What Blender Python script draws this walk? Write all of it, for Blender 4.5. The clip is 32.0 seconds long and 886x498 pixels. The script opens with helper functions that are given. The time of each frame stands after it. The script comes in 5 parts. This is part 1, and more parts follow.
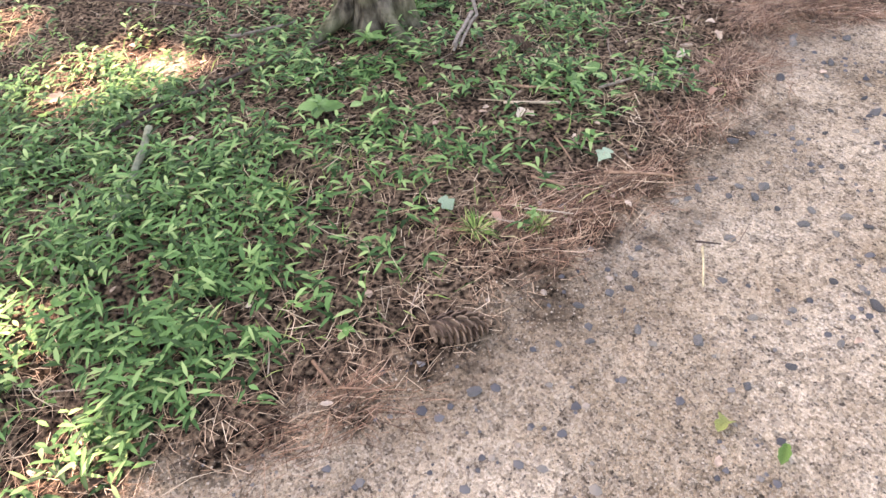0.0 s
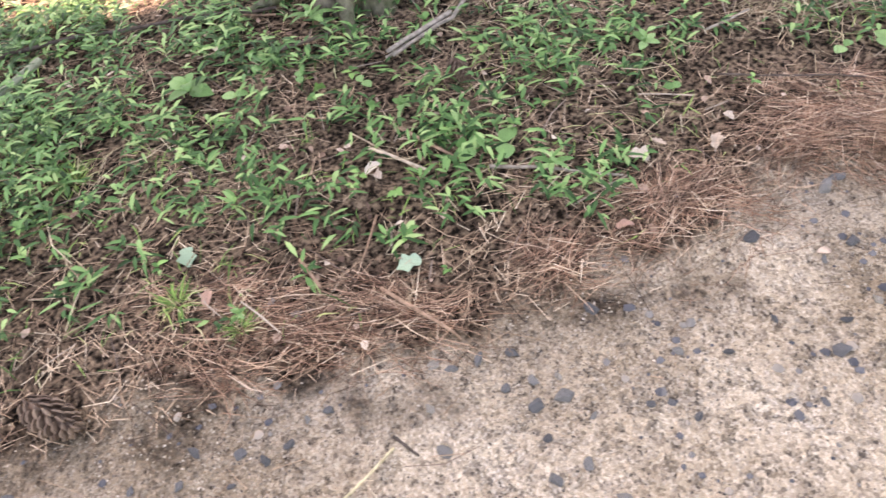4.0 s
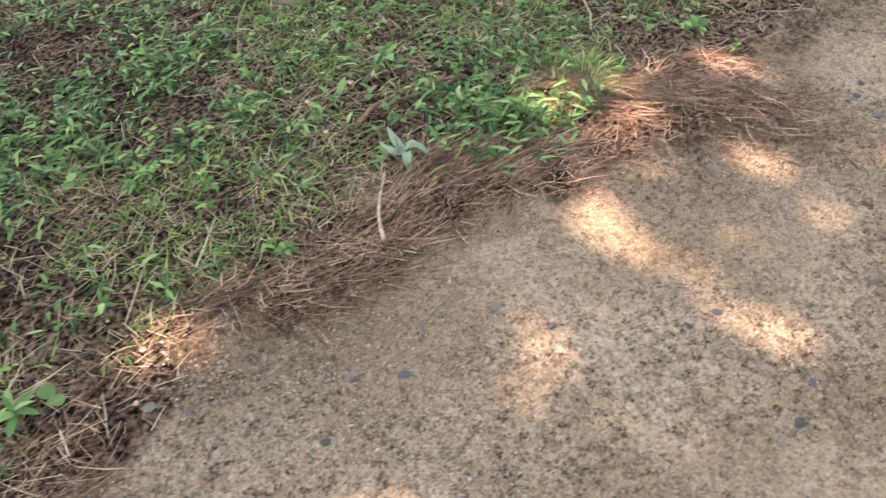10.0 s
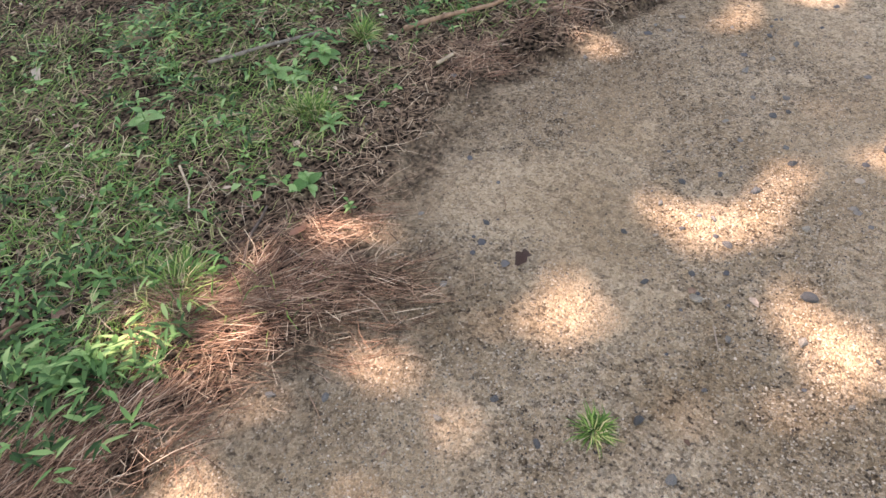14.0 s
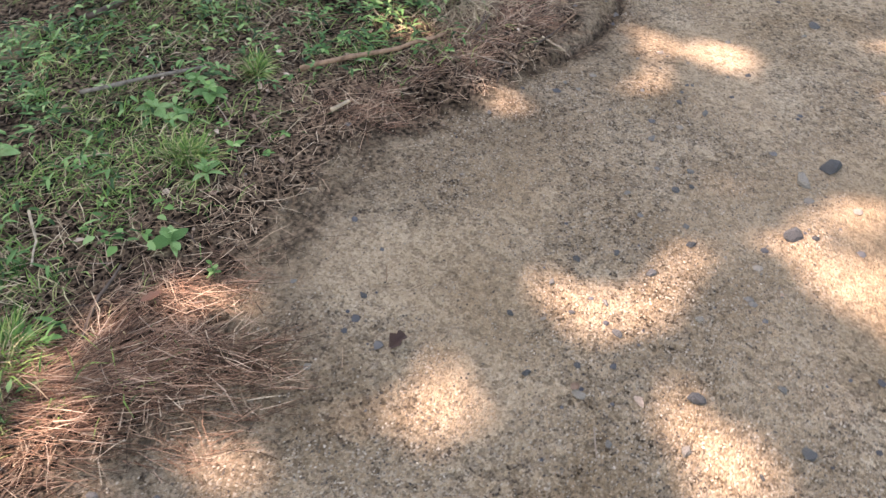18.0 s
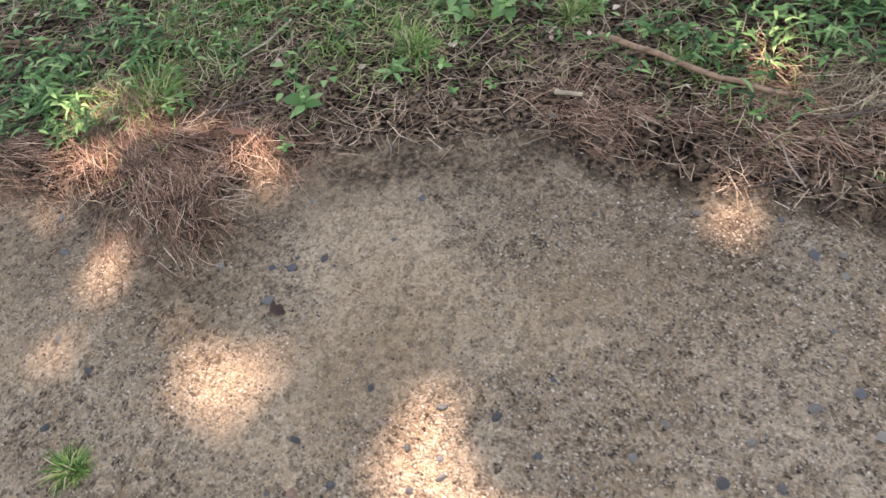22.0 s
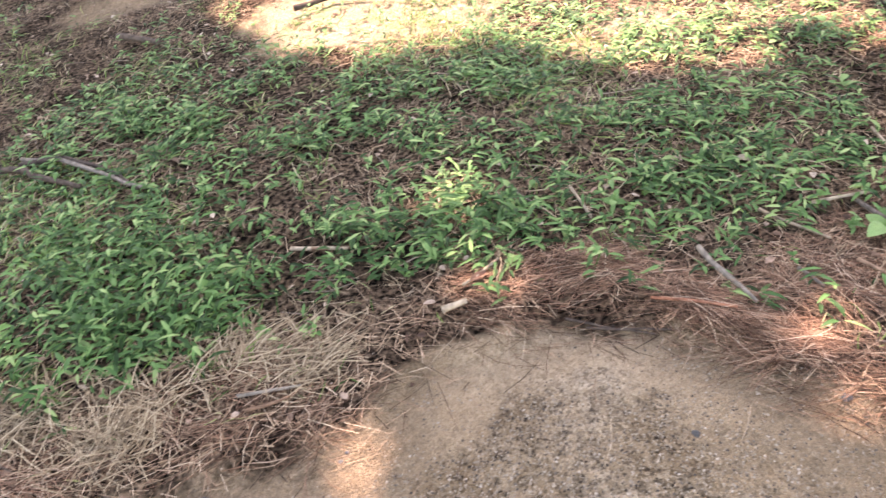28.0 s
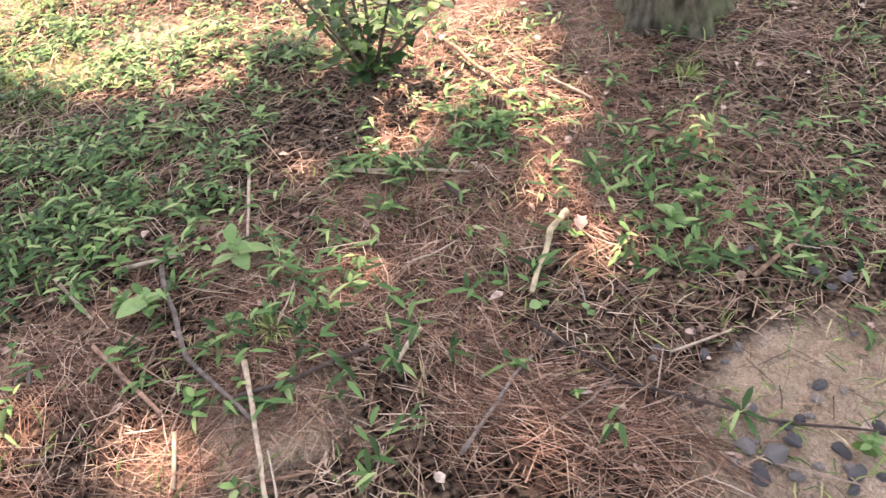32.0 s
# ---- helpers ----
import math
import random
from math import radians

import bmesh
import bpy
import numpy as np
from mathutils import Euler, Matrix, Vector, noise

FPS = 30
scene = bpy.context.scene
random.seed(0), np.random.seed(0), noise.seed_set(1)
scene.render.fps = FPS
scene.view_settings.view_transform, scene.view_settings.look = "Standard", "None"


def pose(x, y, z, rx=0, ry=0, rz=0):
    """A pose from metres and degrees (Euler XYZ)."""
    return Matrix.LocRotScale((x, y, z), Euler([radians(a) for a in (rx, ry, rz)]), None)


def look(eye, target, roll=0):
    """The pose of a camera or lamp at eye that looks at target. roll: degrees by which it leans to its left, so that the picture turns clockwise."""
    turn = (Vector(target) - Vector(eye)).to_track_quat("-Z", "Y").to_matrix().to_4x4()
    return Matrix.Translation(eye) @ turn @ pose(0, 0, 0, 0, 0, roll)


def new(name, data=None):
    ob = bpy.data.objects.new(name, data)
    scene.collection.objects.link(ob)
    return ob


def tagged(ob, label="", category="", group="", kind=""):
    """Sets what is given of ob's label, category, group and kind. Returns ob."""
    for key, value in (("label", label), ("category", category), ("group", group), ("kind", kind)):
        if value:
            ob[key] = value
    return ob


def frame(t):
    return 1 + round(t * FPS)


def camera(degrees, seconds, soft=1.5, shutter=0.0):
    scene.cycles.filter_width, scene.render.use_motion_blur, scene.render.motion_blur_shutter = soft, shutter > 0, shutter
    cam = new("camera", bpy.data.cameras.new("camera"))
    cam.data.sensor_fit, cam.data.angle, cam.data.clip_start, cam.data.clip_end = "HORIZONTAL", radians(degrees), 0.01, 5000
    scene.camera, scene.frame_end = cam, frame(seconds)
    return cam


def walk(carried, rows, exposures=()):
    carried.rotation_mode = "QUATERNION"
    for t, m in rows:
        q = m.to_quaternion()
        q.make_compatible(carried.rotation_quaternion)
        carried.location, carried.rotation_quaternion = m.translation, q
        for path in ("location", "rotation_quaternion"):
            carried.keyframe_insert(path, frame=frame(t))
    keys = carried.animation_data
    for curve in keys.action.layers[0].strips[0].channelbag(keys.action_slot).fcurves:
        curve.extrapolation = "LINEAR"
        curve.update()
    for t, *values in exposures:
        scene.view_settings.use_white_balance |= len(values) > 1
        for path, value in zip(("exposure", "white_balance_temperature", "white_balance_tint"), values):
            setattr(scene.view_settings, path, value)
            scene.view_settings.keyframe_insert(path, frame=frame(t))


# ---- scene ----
cam = camera(60.161, 32.0, soft=1.5, shutter=0.25)
PATH = [
    (0, pose(-1.9190, 0.8949, 1.3253, 44.798, 2.512, -67.998)),
    (0.5, pose(-1.8279, 0.8565, 1.3250, 45.160, 2.787, -66.387)),
    (1, pose(-1.6614, 0.7397, 1.3408, 44.247, 3.437, -62.534)),
    (1.5, pose(-1.5263, 0.6890, 1.3313, 42.928, 4.330, -58.260)),
    (2, pose(-1.3806, 0.6927, 1.3082, 41.987, 3.805, -48.385)),
    (2.5, pose(-1.2600, 0.6760, 1.2979, 40.851, 5.151, -41.214)),
    (4.5, pose(-0.5107, 0.1957, 1.2168, 39.016, 5.623, -38.488)),
    (5, pose(-0.3565, 0.1840, 1.2209, 39.196, 5.773, -43.063)),
    (5.5, pose(-0.1921, 0.1088, 1.2391, 41.036, 4.735, -41.216)),
    (6, pose(0.0001, 0.0000, 1.2424, 42.283, 5.292, -40.503)),
    (6.5, pose(0.1374, -0.0390, 1.2246, 42.983, 5.981, -44.113)),
    (7, pose(0.3815, -0.0456, 1.2108, 43.677, 5.770, -49.001)),
    (7.5, pose(0.5850, -0.0728, 1.2084, 43.904, 6.854, -53.039)),
    (8, pose(0.8588, -0.2293, 1.2031, 43.896, 5.222, -54.349)),
    (8.5, pose(1.0462, -0.3232, 1.2011, 43.056, 5.115, -57.106)),
    (9, pose(1.2656, -0.3340, 1.1849, 43.328, 4.722, -60.467)),
    (9.5, pose(1.4886, -0.3480, 1.1918, 43.885, 4.947, -62.694)),
    (10, pose(1.7183, -0.4935, 1.1973, 44.312, 3.325, -58.910)),
    (10.5, pose(1.9384, -0.6003, 1.2048, 43.613, 3.690, -58.249)),
    (11, pose(2.1920, -0.5915, 1.1866, 42.705, 3.109, -63.984)),
    (11.5, pose(2.3303, -0.5969, 1.1810, 41.766, 0.998, -65.165)),
    (12, pose(2.3388, -0.6420, 1.1960, 40.269, -0.419, -63.237)),
    (12.5, pose(2.3464, -0.6962, 1.2182, 40.349, 2.232, -64.579)),
    (13, pose(2.3736, -0.7379, 1.2366, 41.768, 4.627, -69.357)),
    (13.5, pose(2.4179, -0.7600, 1.2472, 43.265, 4.642, -75.043)),
    (14, pose(2.4455, -0.7628, 1.2532, 44.358, 4.577, -77.931)),
    (14.5, pose(2.4562, -0.7595, 1.2540, 44.610, 3.480, -78.501)),
    (16.5, pose(2.4739, -0.7339, 1.2613, 47.019, 0.503, -80.082)),
    (17, pose(2.4938, -0.7260, 1.2439, 47.674, 0.489, -83.792)),
    (17.5, pose(2.5408, -0.7263, 1.2292, 45.925, 0.134, -85.175)),
    (18, pose(2.6697, -0.8527, 1.2397, 45.243, -0.583, -79.363)),
    (18.5, pose(2.8337, -0.9780, 1.2329, 43.860, 1.148, -73.827)),
    (19, pose(3.0357, -1.0262, 1.2104, 41.386, 3.350, -70.047)),
    (19.5, pose(3.2023, -1.0864, 1.1957, 39.105, 2.410, -62.185)),
    (20, pose(3.3088, -1.2778, 1.1920, 37.408, 1.967, -51.159)),
    (20.5, pose(3.4051, -1.3546, 1.1810, 35.954, 3.245, -43.833)),
    (21, pose(3.5418, -1.3599, 1.1705, 36.453, 3.796, -32.670)),
    (21.5, pose(3.6610, -1.3798, 1.1810, 37.648, 5.330, -23.603)),
    (22, pose(3.7910, -1.5284, 1.1835, 39.322, 5.878, -17.215)),
    (22.5, pose(3.9140, -1.6243, 1.1784, 40.355, 7.816, -16.987)),
    (23, pose(4.1119, -1.6266, 1.1475, 42.531, 8.511, -20.208)),
    (23.5, pose(4.2912, -1.6082, 1.1826, 43.438, 8.971, -27.634)),
    (24, pose(4.5474, -1.6780, 1.1852, 44.726, 7.635, -24.645)),
    (24.5, pose(4.7219, -1.7335, 1.2113, 45.506, 7.866, -18.521)),
    (25, pose(4.9133, -1.7045, 1.1985, 46.127, 7.853, -17.066)),
    (25.5, pose(5.1090, -1.6489, 1.1989, 46.846, 6.973, -14.368)),
    (27.5, pose(5.5760, -1.7197, 1.1968, 49.471, 6.142, -12.874)),
    (28, pose(5.7211, -1.7291, 1.2140, 50.497, 6.633, -14.942)),
    (28.5, pose(5.9388, -1.7964, 1.2069, 50.747, 8.501, -17.374)),
    (29, pose(6.0935, -1.7720, 1.1897, 50.629, 7.469, -18.970)),
    (29.5, pose(6.2885, -1.7381, 1.1754, 50.067, 7.145, -20.526)),
    (30, pose(6.4961, -1.7599, 1.1667, 50.084, 6.841, -20.871)),
    (30.5, pose(6.7187, -1.8337, 1.1424, 50.655, 4.777, -17.384)),
    (31, pose(6.8955, -1.8345, 1.1108, 49.937, 4.571, -17.396)),
    (31.5, pose(7.0811, -1.8167, 1.0862, 49.230, 4.862, -19.245)),
    (32, pose(7.2066, -1.8558, 1.0794, 47.659, 5.981, -19.985)),
]
walk(cam, PATH, [(0, 3.03, 9350, 27), (6, 3.18, 9600, 25), (9, 2.8, 9500, 19), (12, 2.45, 9350, 19), (17, 2.38, 8750, 18), (22, 2.33, 8700, 18), (23, 2.65, 9100, 19), (25, 3.12, 9500, 23), (28, 2.82, 9250, 25), (32, 2.64, 9300, 31)])

# ---------------------------------------------------------------- light
SUN_AZ, SUN_EL = radians(76), radians(59)
TO_SUN = Vector((math.cos(SUN_AZ) * math.cos(SUN_EL), math.sin(SUN_AZ) * math.cos(SUN_EL), math.sin(SUN_EL)))
world = bpy.data.worlds.new("sky")
scene.world = world
world.use_nodes = True
wn = world.node_tree.nodes
sky = wn.new("ShaderNodeTexSky")
sky.sky_type, sky.sun_disc = "NISHITA", False
sky.sun_elevation, sky.sun_rotation = SUN_EL, math.pi / 2 - SUN_AZ
world.node_tree.links.new(sky.outputs[0], wn["Background"].inputs[0])
wn["Background"].inputs[1].default_value = 0.15
sun = new("sun", bpy.data.lights.new("sun", "SUN"))
sun.data.energy, sun.data.angle, sun.data.color = 4.0, radians(0.5), (1.0, 0.90, 0.98)
sun.matrix_world = look(TO_SUN * 60, (0, 0, 0))

# ---------------------------------------------------------------- small tools
rng = np.random.default_rng(7)


def part(name, bm, material, parent=None, label=""):
    """Links a bmesh as one mesh object, under a thing or a part."""
    me = bpy.data.meshes.new(name)
    bm.to_mesh(me)
    bm.free()
    return piece(name, me, material, parent, label)


def piece(name, me, material, parent=None, label="", smooth=True):
    if not me.materials:
        me.materials.append(material)
    if smooth:
        me.shade_smooth()
    ob = new(name, me)
    ob.parent = parent
    if label:
        ob["label"] = label
    return ob


def quick_mesh(name, verts, faces):
    """A mesh from numpy arrays: verts (n, 3), faces (m, k) of one size."""
    me = bpy.data.meshes.new(name)
    k = faces.shape[1]
    me.vertices.add(len(verts))
    me.vertices.foreach_set("co", np.asarray(verts, np.float32).ravel())
    me.loops.add(faces.size)
    me.loops.foreach_set("vertex_index", faces.ravel().astype(np.int32))
    me.polygons.add(len(faces))
    me.polygons.foreach_set("loop_start", np.arange(0, faces.size, k, dtype=np.int32))
    me.polygons.foreach_set("loop_total", np.full(len(faces), k, np.int32))
    me.update(calc_edges=True)
    return me


HASH = np.random.default_rng(3).random((256, 256))


def vnoise(x, y, size, shift=0):
    """Smooth value noise from 0 to 1, with lumps of the given size in metres."""
    x, y = np.asarray(x) / size + 37.3 + shift, np.asarray(y) / size + 71.7 - shift
    i, j = np.floor(x).astype(int), np.floor(y).astype(int)
    u, v = x - i, y - j
    u, v = u * u * (3 - 2 * u), v * v * (3 - 2 * v)
    a, b = HASH[i % 256, j % 256], HASH[(i + 1) % 256, j % 256]
    c, d = HASH[i % 256, (j + 1) % 256], HASH[(i + 1) % 256, (j + 1) % 256]
    return (a * (1 - u) + b * u) * (1 - v) + (c * (1 - u) + d * u) * v


def step(a, b, x):
    t = np.clip((x - a) / (b - a), 0, 1)
    return t * t * (3 - 2 * t)


# ---------------------------------------------------------------- plan
# The edge of the gravel, walked from start to end; the bank lies to its left.
EDGE_A = [(-6, 4.6), (-3, 2.7), (-1.9, 1.95), (-1.47, 1.66), (-1.13, 1.39), (-0.83, 1.20), (-0.56, 1.09), (-0.32, 0.95), (-0.06, 0.90), (0.18, 0.79),
          (0.45, 0.76), (0.56, 0.81), (0.68, 0.67), (0.84, 0.50), (1.03, 0.44), (1.30, 0.46), (1.56, 0.46), (1.95, 0.43), (2.27, 0.40), (2.45, 0.30),
          (2.62, 0.20), (2.80, 0.15), (2.95, 0.03), (3.15, -0.03), (3.30, -0.20)]
EDGE_B = [(3.45, -0.36), (3.57, -0.35), (3.68, -0.22), (3.85, -0.24), (4.10, -0.30), (4.38, -0.38), (4.50, -0.62), (4.72, -0.80), (5.05, -0.88),
          (5.20, -0.80), (5.45, -0.77), (5.66, -0.79), (5.77, -0.68), (5.95, -0.65), (6.10, -0.63), (6.27, -0.71), (6.46, -0.83), (6.53, -0.95), (6.60, -1.20),
          (6.90, -1.45), (7.60, -1.65), (9.0, -1.85), (12, -2.3), (18, -3)]
EDGE = np.array(EDGE_A + EDGE_B)
# Drifts of needles: outline in plan, the way the needles lie, how jumbled they are, how thick the drift is.
DRIFT_ROWS = [
    ([-1.36, 1.62, -1.28, 1.66, -1.16, 1.50, -1.14, 1.38, -1.22, 1.38, -1.32, 1.52], -1.2, 0.5, 0.5),
    ([-0.64, 1.44, -0.54, 1.36, -0.43, 1.22, -0.28, 1.09, -0.2, 0.93, -0.28, 0.94, -0.45, 1.02, -0.55, 1.13, -0.67, 1.15, -0.72, 1.22, -0.72, 1.34], -0.72, 0.4, 0.65),
    ([0.66, 1.04, 0.81, 0.92, 0.92, 0.7, 1.1, 0.51, 0.97, 0.44, 0.78, 0.54, 0.62, 0.7, 0.59, 0.82, 0.56, 0.93], -0.91, 0.38, 0.72),
    ([0.29, 0.99, 0.38, 0.87, 0.52, 0.78, 0.43, 0.75, 0.27, 0.76, 0.15, 0.81, -0.01, 0.87, -0.08, 0.95, -0.05, 1.06, 0.09, 1.07], -0.42, 0.6, 0.4),
    ([0.65, 0.87, 0.83, 0.85, 1.04, 0.69, 1.15, 0.48, 1.07, 0.45, 0.88, 0.49, 0.73, 0.57, 0.64, 0.72], -0.75, 0.45, 0.6),
]
DRIFT_ROWS += [
    ([1.86, 0.56, 2.02, 0.54, 2.06, 0.45, 1.94, 0.43, 1.86, 0.48], -0.63, 0.4, 0.4),
    ([2.24, 0.52, 2.45, 0.47, 2.62, 0.32, 2.66, 0.2, 2.55, 0.2, 2.42, 0.3, 2.3, 0.4], -0.7, 0.3, 0.8),
    ([2.79, 0.47, 2.93, 0.37, 3.04, 0.23, 3.14, 0.15, 3.17, -0.02, 3.1, -0.06, 2.97, 0.01, 2.88, 0.09, 2.8, 0.2, 2.69, 0.3, 2.67, 0.36], -0.74, 0.3, 0.9),
    ([3.36, 0.25, 3.46, 0.1, 3.54, -0.1, 3.54, -0.33, 3.42, -0.33, 3.34, -0.25, 3.28, -0.09, 3.22, 0.0, 3.24, 0.14], -1.2, 0.22, 1.15),
    ([3.56, 0.05, 3.72, -0.02, 3.76, -0.2, 3.64, -0.26, 3.54, -0.12], -0.9, 0.8, 0.35),
]
DRIFT_ROWS += [
    ([4.31, -0.2, 4.47, -0.26, 4.69, -0.4, 5.1, -0.55, 5.2, -0.7, 5.1, -0.76, 4.9, -0.74, 4.74, -0.64, 4.58, -0.58, 4.46, -0.47, 4.35, -0.36], -0.76, 0.6, 0.42),
    ([5.13, -0.51, 5.27, -0.46, 5.43, -0.42, 5.63, -0.46, 5.73, -0.55, 5.74, -0.7, 5.61, -0.74, 5.51, -0.71, 5.4, -0.79, 5.22, -0.78, 5.14, -0.68], -0.07, 0.9, 0.4),
    ([5.91, -0.5, 6.08, -0.38, 6.27, -0.44, 6.33, -0.52, 6.47, -0.63, 6.43, -0.72, 6.19, -0.63, 5.98, -0.6], -0.4, 0.4, 0.8),
    ([6.33, -0.52, 6.47, -0.6, 6.62, -0.72, 6.75, -0.94, 6.66, -1.09, 6.58, -1.07, 6.51, -0.99, 6.42, -0.84, 6.31, -0.71], -0.75, 0.55, 0.65),
    ([6.5, -0.62, 6.68, -0.66, 6.88, -0.86, 7.03, -0.98, 7.02, -1.14, 6.9, -1.2, 6.66, -1.12, 6.55, -0.9], -0.75, 0.9, 0.4),
    ([6.6, -0.58, 6.95, -0.42, 7.5, -0.34, 8.0, -0.42, 8.35, -0.6, 8.3, -1.0, 7.75, -1.15, 7.3, -1.05, 7.0, -1.0, 6.7, -0.78], -0.5, 1.2, 0.34),
    ([7.55, 0.35, 8.1, 0.42, 8.6, 0.2, 8.7, -0.4, 8.3, -0.45, 7.7, -0.35, 7.45, -0.05], -0.9, 1.2, 0.36),
    ([7.3, -1.05, 7.5, -1.02, 7.72, -1.25, 7.66, -1.4, 7.44, -1.3], -0.63, 0.6, 0.6),
]
DRIFTS = [(np.array(flat).reshape(-1, 2), a, jumble, thick) for flat, a, jumble, thick in DRIFT_ROWS]
# Dark, damp humus trodden over the grit.
HUMUS_ROWS = [
    [-1.24, 1.43, -1.04, 1.48, -0.94, 1.46, -0.82, 1.30, -0.75, 1.22, -0.63, 1.17, -0.46, 1.02, -0.4, 0.85, -0.48, 0.86, -0.6, 1.03, -0.73, 1.07, -0.86, 1.11, -0.98, 1.18],
    [-0.05, 1.06, -0.01, 0.87, 0.14, 0.8, 0.21, 0.7, 0.12, 0.7, -0.01, 0.77, -0.11, 0.84, -0.23, 0.96, -0.25, 1.04],
    [0.77, 0.56, 1.08, 0.62, 1.33, 0.66, 1.49, 0.55, 1.58, 0.36, 1.41, 0.29, 1.24, 0.27, 1.22, 0.06, 1.14, 0.03, 1.0, 0.2, 0.9, 0.3, 0.86, 0.4],
    [2.36, 0.45, 2.75, 0.45, 2.89, 0.25, 2.77, 0.12, 2.67, 0.17, 2.56, 0.18, 2.46, 0.26, 2.36, 0.36],
    [3.72, -0.02, 3.84, -0.26, 4.15, -0.28, 4.34, -0.24, 4.62, -0.48, 4.88, -0.9, 5.19, -1.0, 4.88, -0.94, 4.53, -0.66, 4.16, -0.38, 4.01, -0.36, 3.8, -0.28, 3.7, -0.2],
    [4.5, -0.4, 4.88, -0.46, 5.1, -0.59, 5.16, -0.79, 5.12, -0.89, 4.91, -0.84, 4.7, -0.79, 4.54, -0.67, 4.49, -0.55],
    [5.55, -0.54, 5.8, -0.58, 5.97, -0.57, 6.0, -0.41, 6.08, -0.5, 5.98, -0.63, 5.74, -0.70, 5.56, -0.66],
]
HUMUS = [np.array(flat).reshape(-1, 2) for flat in HUMUS_ROWS]
WEEDS_A = [(1.19, 2.36, 0.35, 1.3), (1.47, 2.03, 0.28, 1.2), (-1.08, 2.24, 0.45, 1.4), (-0.64, 2.16, 0.40, 1.1), (-0.68, 2.69, 0.50, 1.0), (-1.40, 2.05, 0.30, 1.2), (-0.66, 2.19, 0.50, 0.7), (-1.32, 1.96, 0.30, 1.0), (0.24, 1.91, 0.40, 0.8), (0.21, 1.91, 0.30, 0.9), (1.19, 1.80, 0.33, 0.8), (1.37, 0.90, 0.16, 0.6), (1.26, 2.24, 0.40, 1.0), (1.82, 2.05, 0.40, 0.8), (2.39, 1.77, 0.50, 0.6), (1.60, 0.92, 0.20, 0.6), (2.91, 1.36, 0.50, 0.5), (3.21, 0.25, 0.15, 0.8), (3.20, 0.32, 0.20, 0.9), (4.54, 0.43, 0.40, 0.4), (5.39, -0.16, 0.35, 1.2), (5.13, -0.14, 0.20, 1.0), (5.34, -0.15, 0.22, 1.1), (5.91, -0.05, 0.40, 1.0)]
WEEDS_B = [(5.98, -0.16, 0.30, 1.3), (5.19, 0.65, 0.40, 0.7), (5.12, 0.17, 0.30, 0.7), (5.28, -0.11, 0.30, 1.3), (5.05, 0.10, 0.30, 1.2), (5.64, 0.57, 0.40, 0.6), (6.36, 0.38, 0.50, 0.5), (6.70, -0.09, 0.40, 0.7), (5.55, -0.16, 0.35, 1.2), (5.90, -0.16, 0.25, 1.2), (5.79, 0.62, 0.50, 0.4), (6.80, 0.67, 0.50, 0.6), (6.26, 0.43, 0.40, 0.6), (6.85, 0.88, 0.50, 0.5), (6.92, 0.07, 0.40, 0.4), (8.07, -0.86, 0.25, 0.4), (7.47, 0.44, 0.25, 0.7), (4.83, -0.18, 0.35, 0.8), (5.08, -0.27, 0.30, 1.0)]
WEEDS_C = [(-0.35, 2.11, 0.25, 0.80), (-0.25, 1.59, 0.22, 0.45), (0.01, 1.43, 0.20, 0.55), (0.18, 1.13, 0.12, 0.40), (-0.10, 2.13, 0.25, 0.90), (0.33, 1.83, 0.25, 0.70), (0.51, 1.46, 0.25, 0.45), (1.01, 1.07, 0.15, 0.40), (1.30, 0.86, 0.12, 0.40), (7.19, -0.78, 0.16, 0.25), (6.41, -0.09, 0.30, 0.60), (6.20, 0.39, 0.35, 0.70), (7.22, 0.01, 0.25, 0.35), (7.66, -0.33, 0.20, 0.50), (7.43, -0.21, 0.18, 0.40), (7.94, -0.79, 0.16, 0.45), (6.91, -0.07, 0.25, 0.40), (8.11, -0.86, 0.15, 0.40)]
WEEDS = WEEDS_A + WEEDS_B + WEEDS_C
FINE_A = [(3.74, 0.72, 0.35, 1.2), (3.99, 0.32, 0.35, 1.0), (4.29, 0.76, 0.50, 0.9), (3.81, 0.61, 0.35, 1.1), (3.83, 0.55, 0.30, 1.1), (4.14, 0.28, 0.30, 0.7), (3.88, 0.13, 0.25, 0.8), (3.69, 0.58, 0.50, 1.0), (4.08, 0.33, 0.30, 0.8), (2.41, 0.73, 0.50, 0.6), (2.14, 1.06, 0.40, 0.3), (3.31, 0.81, 0.50, 1.0), (3.46, 0.76, 0.60, 1.2), (3.69, 0.18, 0.50, 0.9), (3.37, 0.89, 0.50, 1.0), (3.61, 0.28, 0.40, 1.1), (3.65, 0.17, 0.30, 1.0), (4.51, 0.77, 0.70, 0.7), (3.72, 0.18, 0.40, 1.0), (3.66, 0.22, 0.35, 1.0), (4.69, 0.40, 0.80, 0.5), (3.85, 0.44, 0.50, 0.9), (3.73, 0.33, 0.60, 1.0), (3.46, 0.23, 0.50, 0.9)]
FINE_B = [(4.05, 0.14, 0.40, 0.5), (4.29, 0.58, 0.60, 0.7), (4.22, 0.80, 0.60, 0.6), (1.80, 0.83, 0.40, 0.6), (1.86, 1.15, 0.60, 0.5), (2.21, 0.82, 0.40, 0.5), (6.46, 0.68, 0.60, 0.6), (6.45, 0.89, 0.80, 0.6)]
FINE = FINE_A + FINE_B
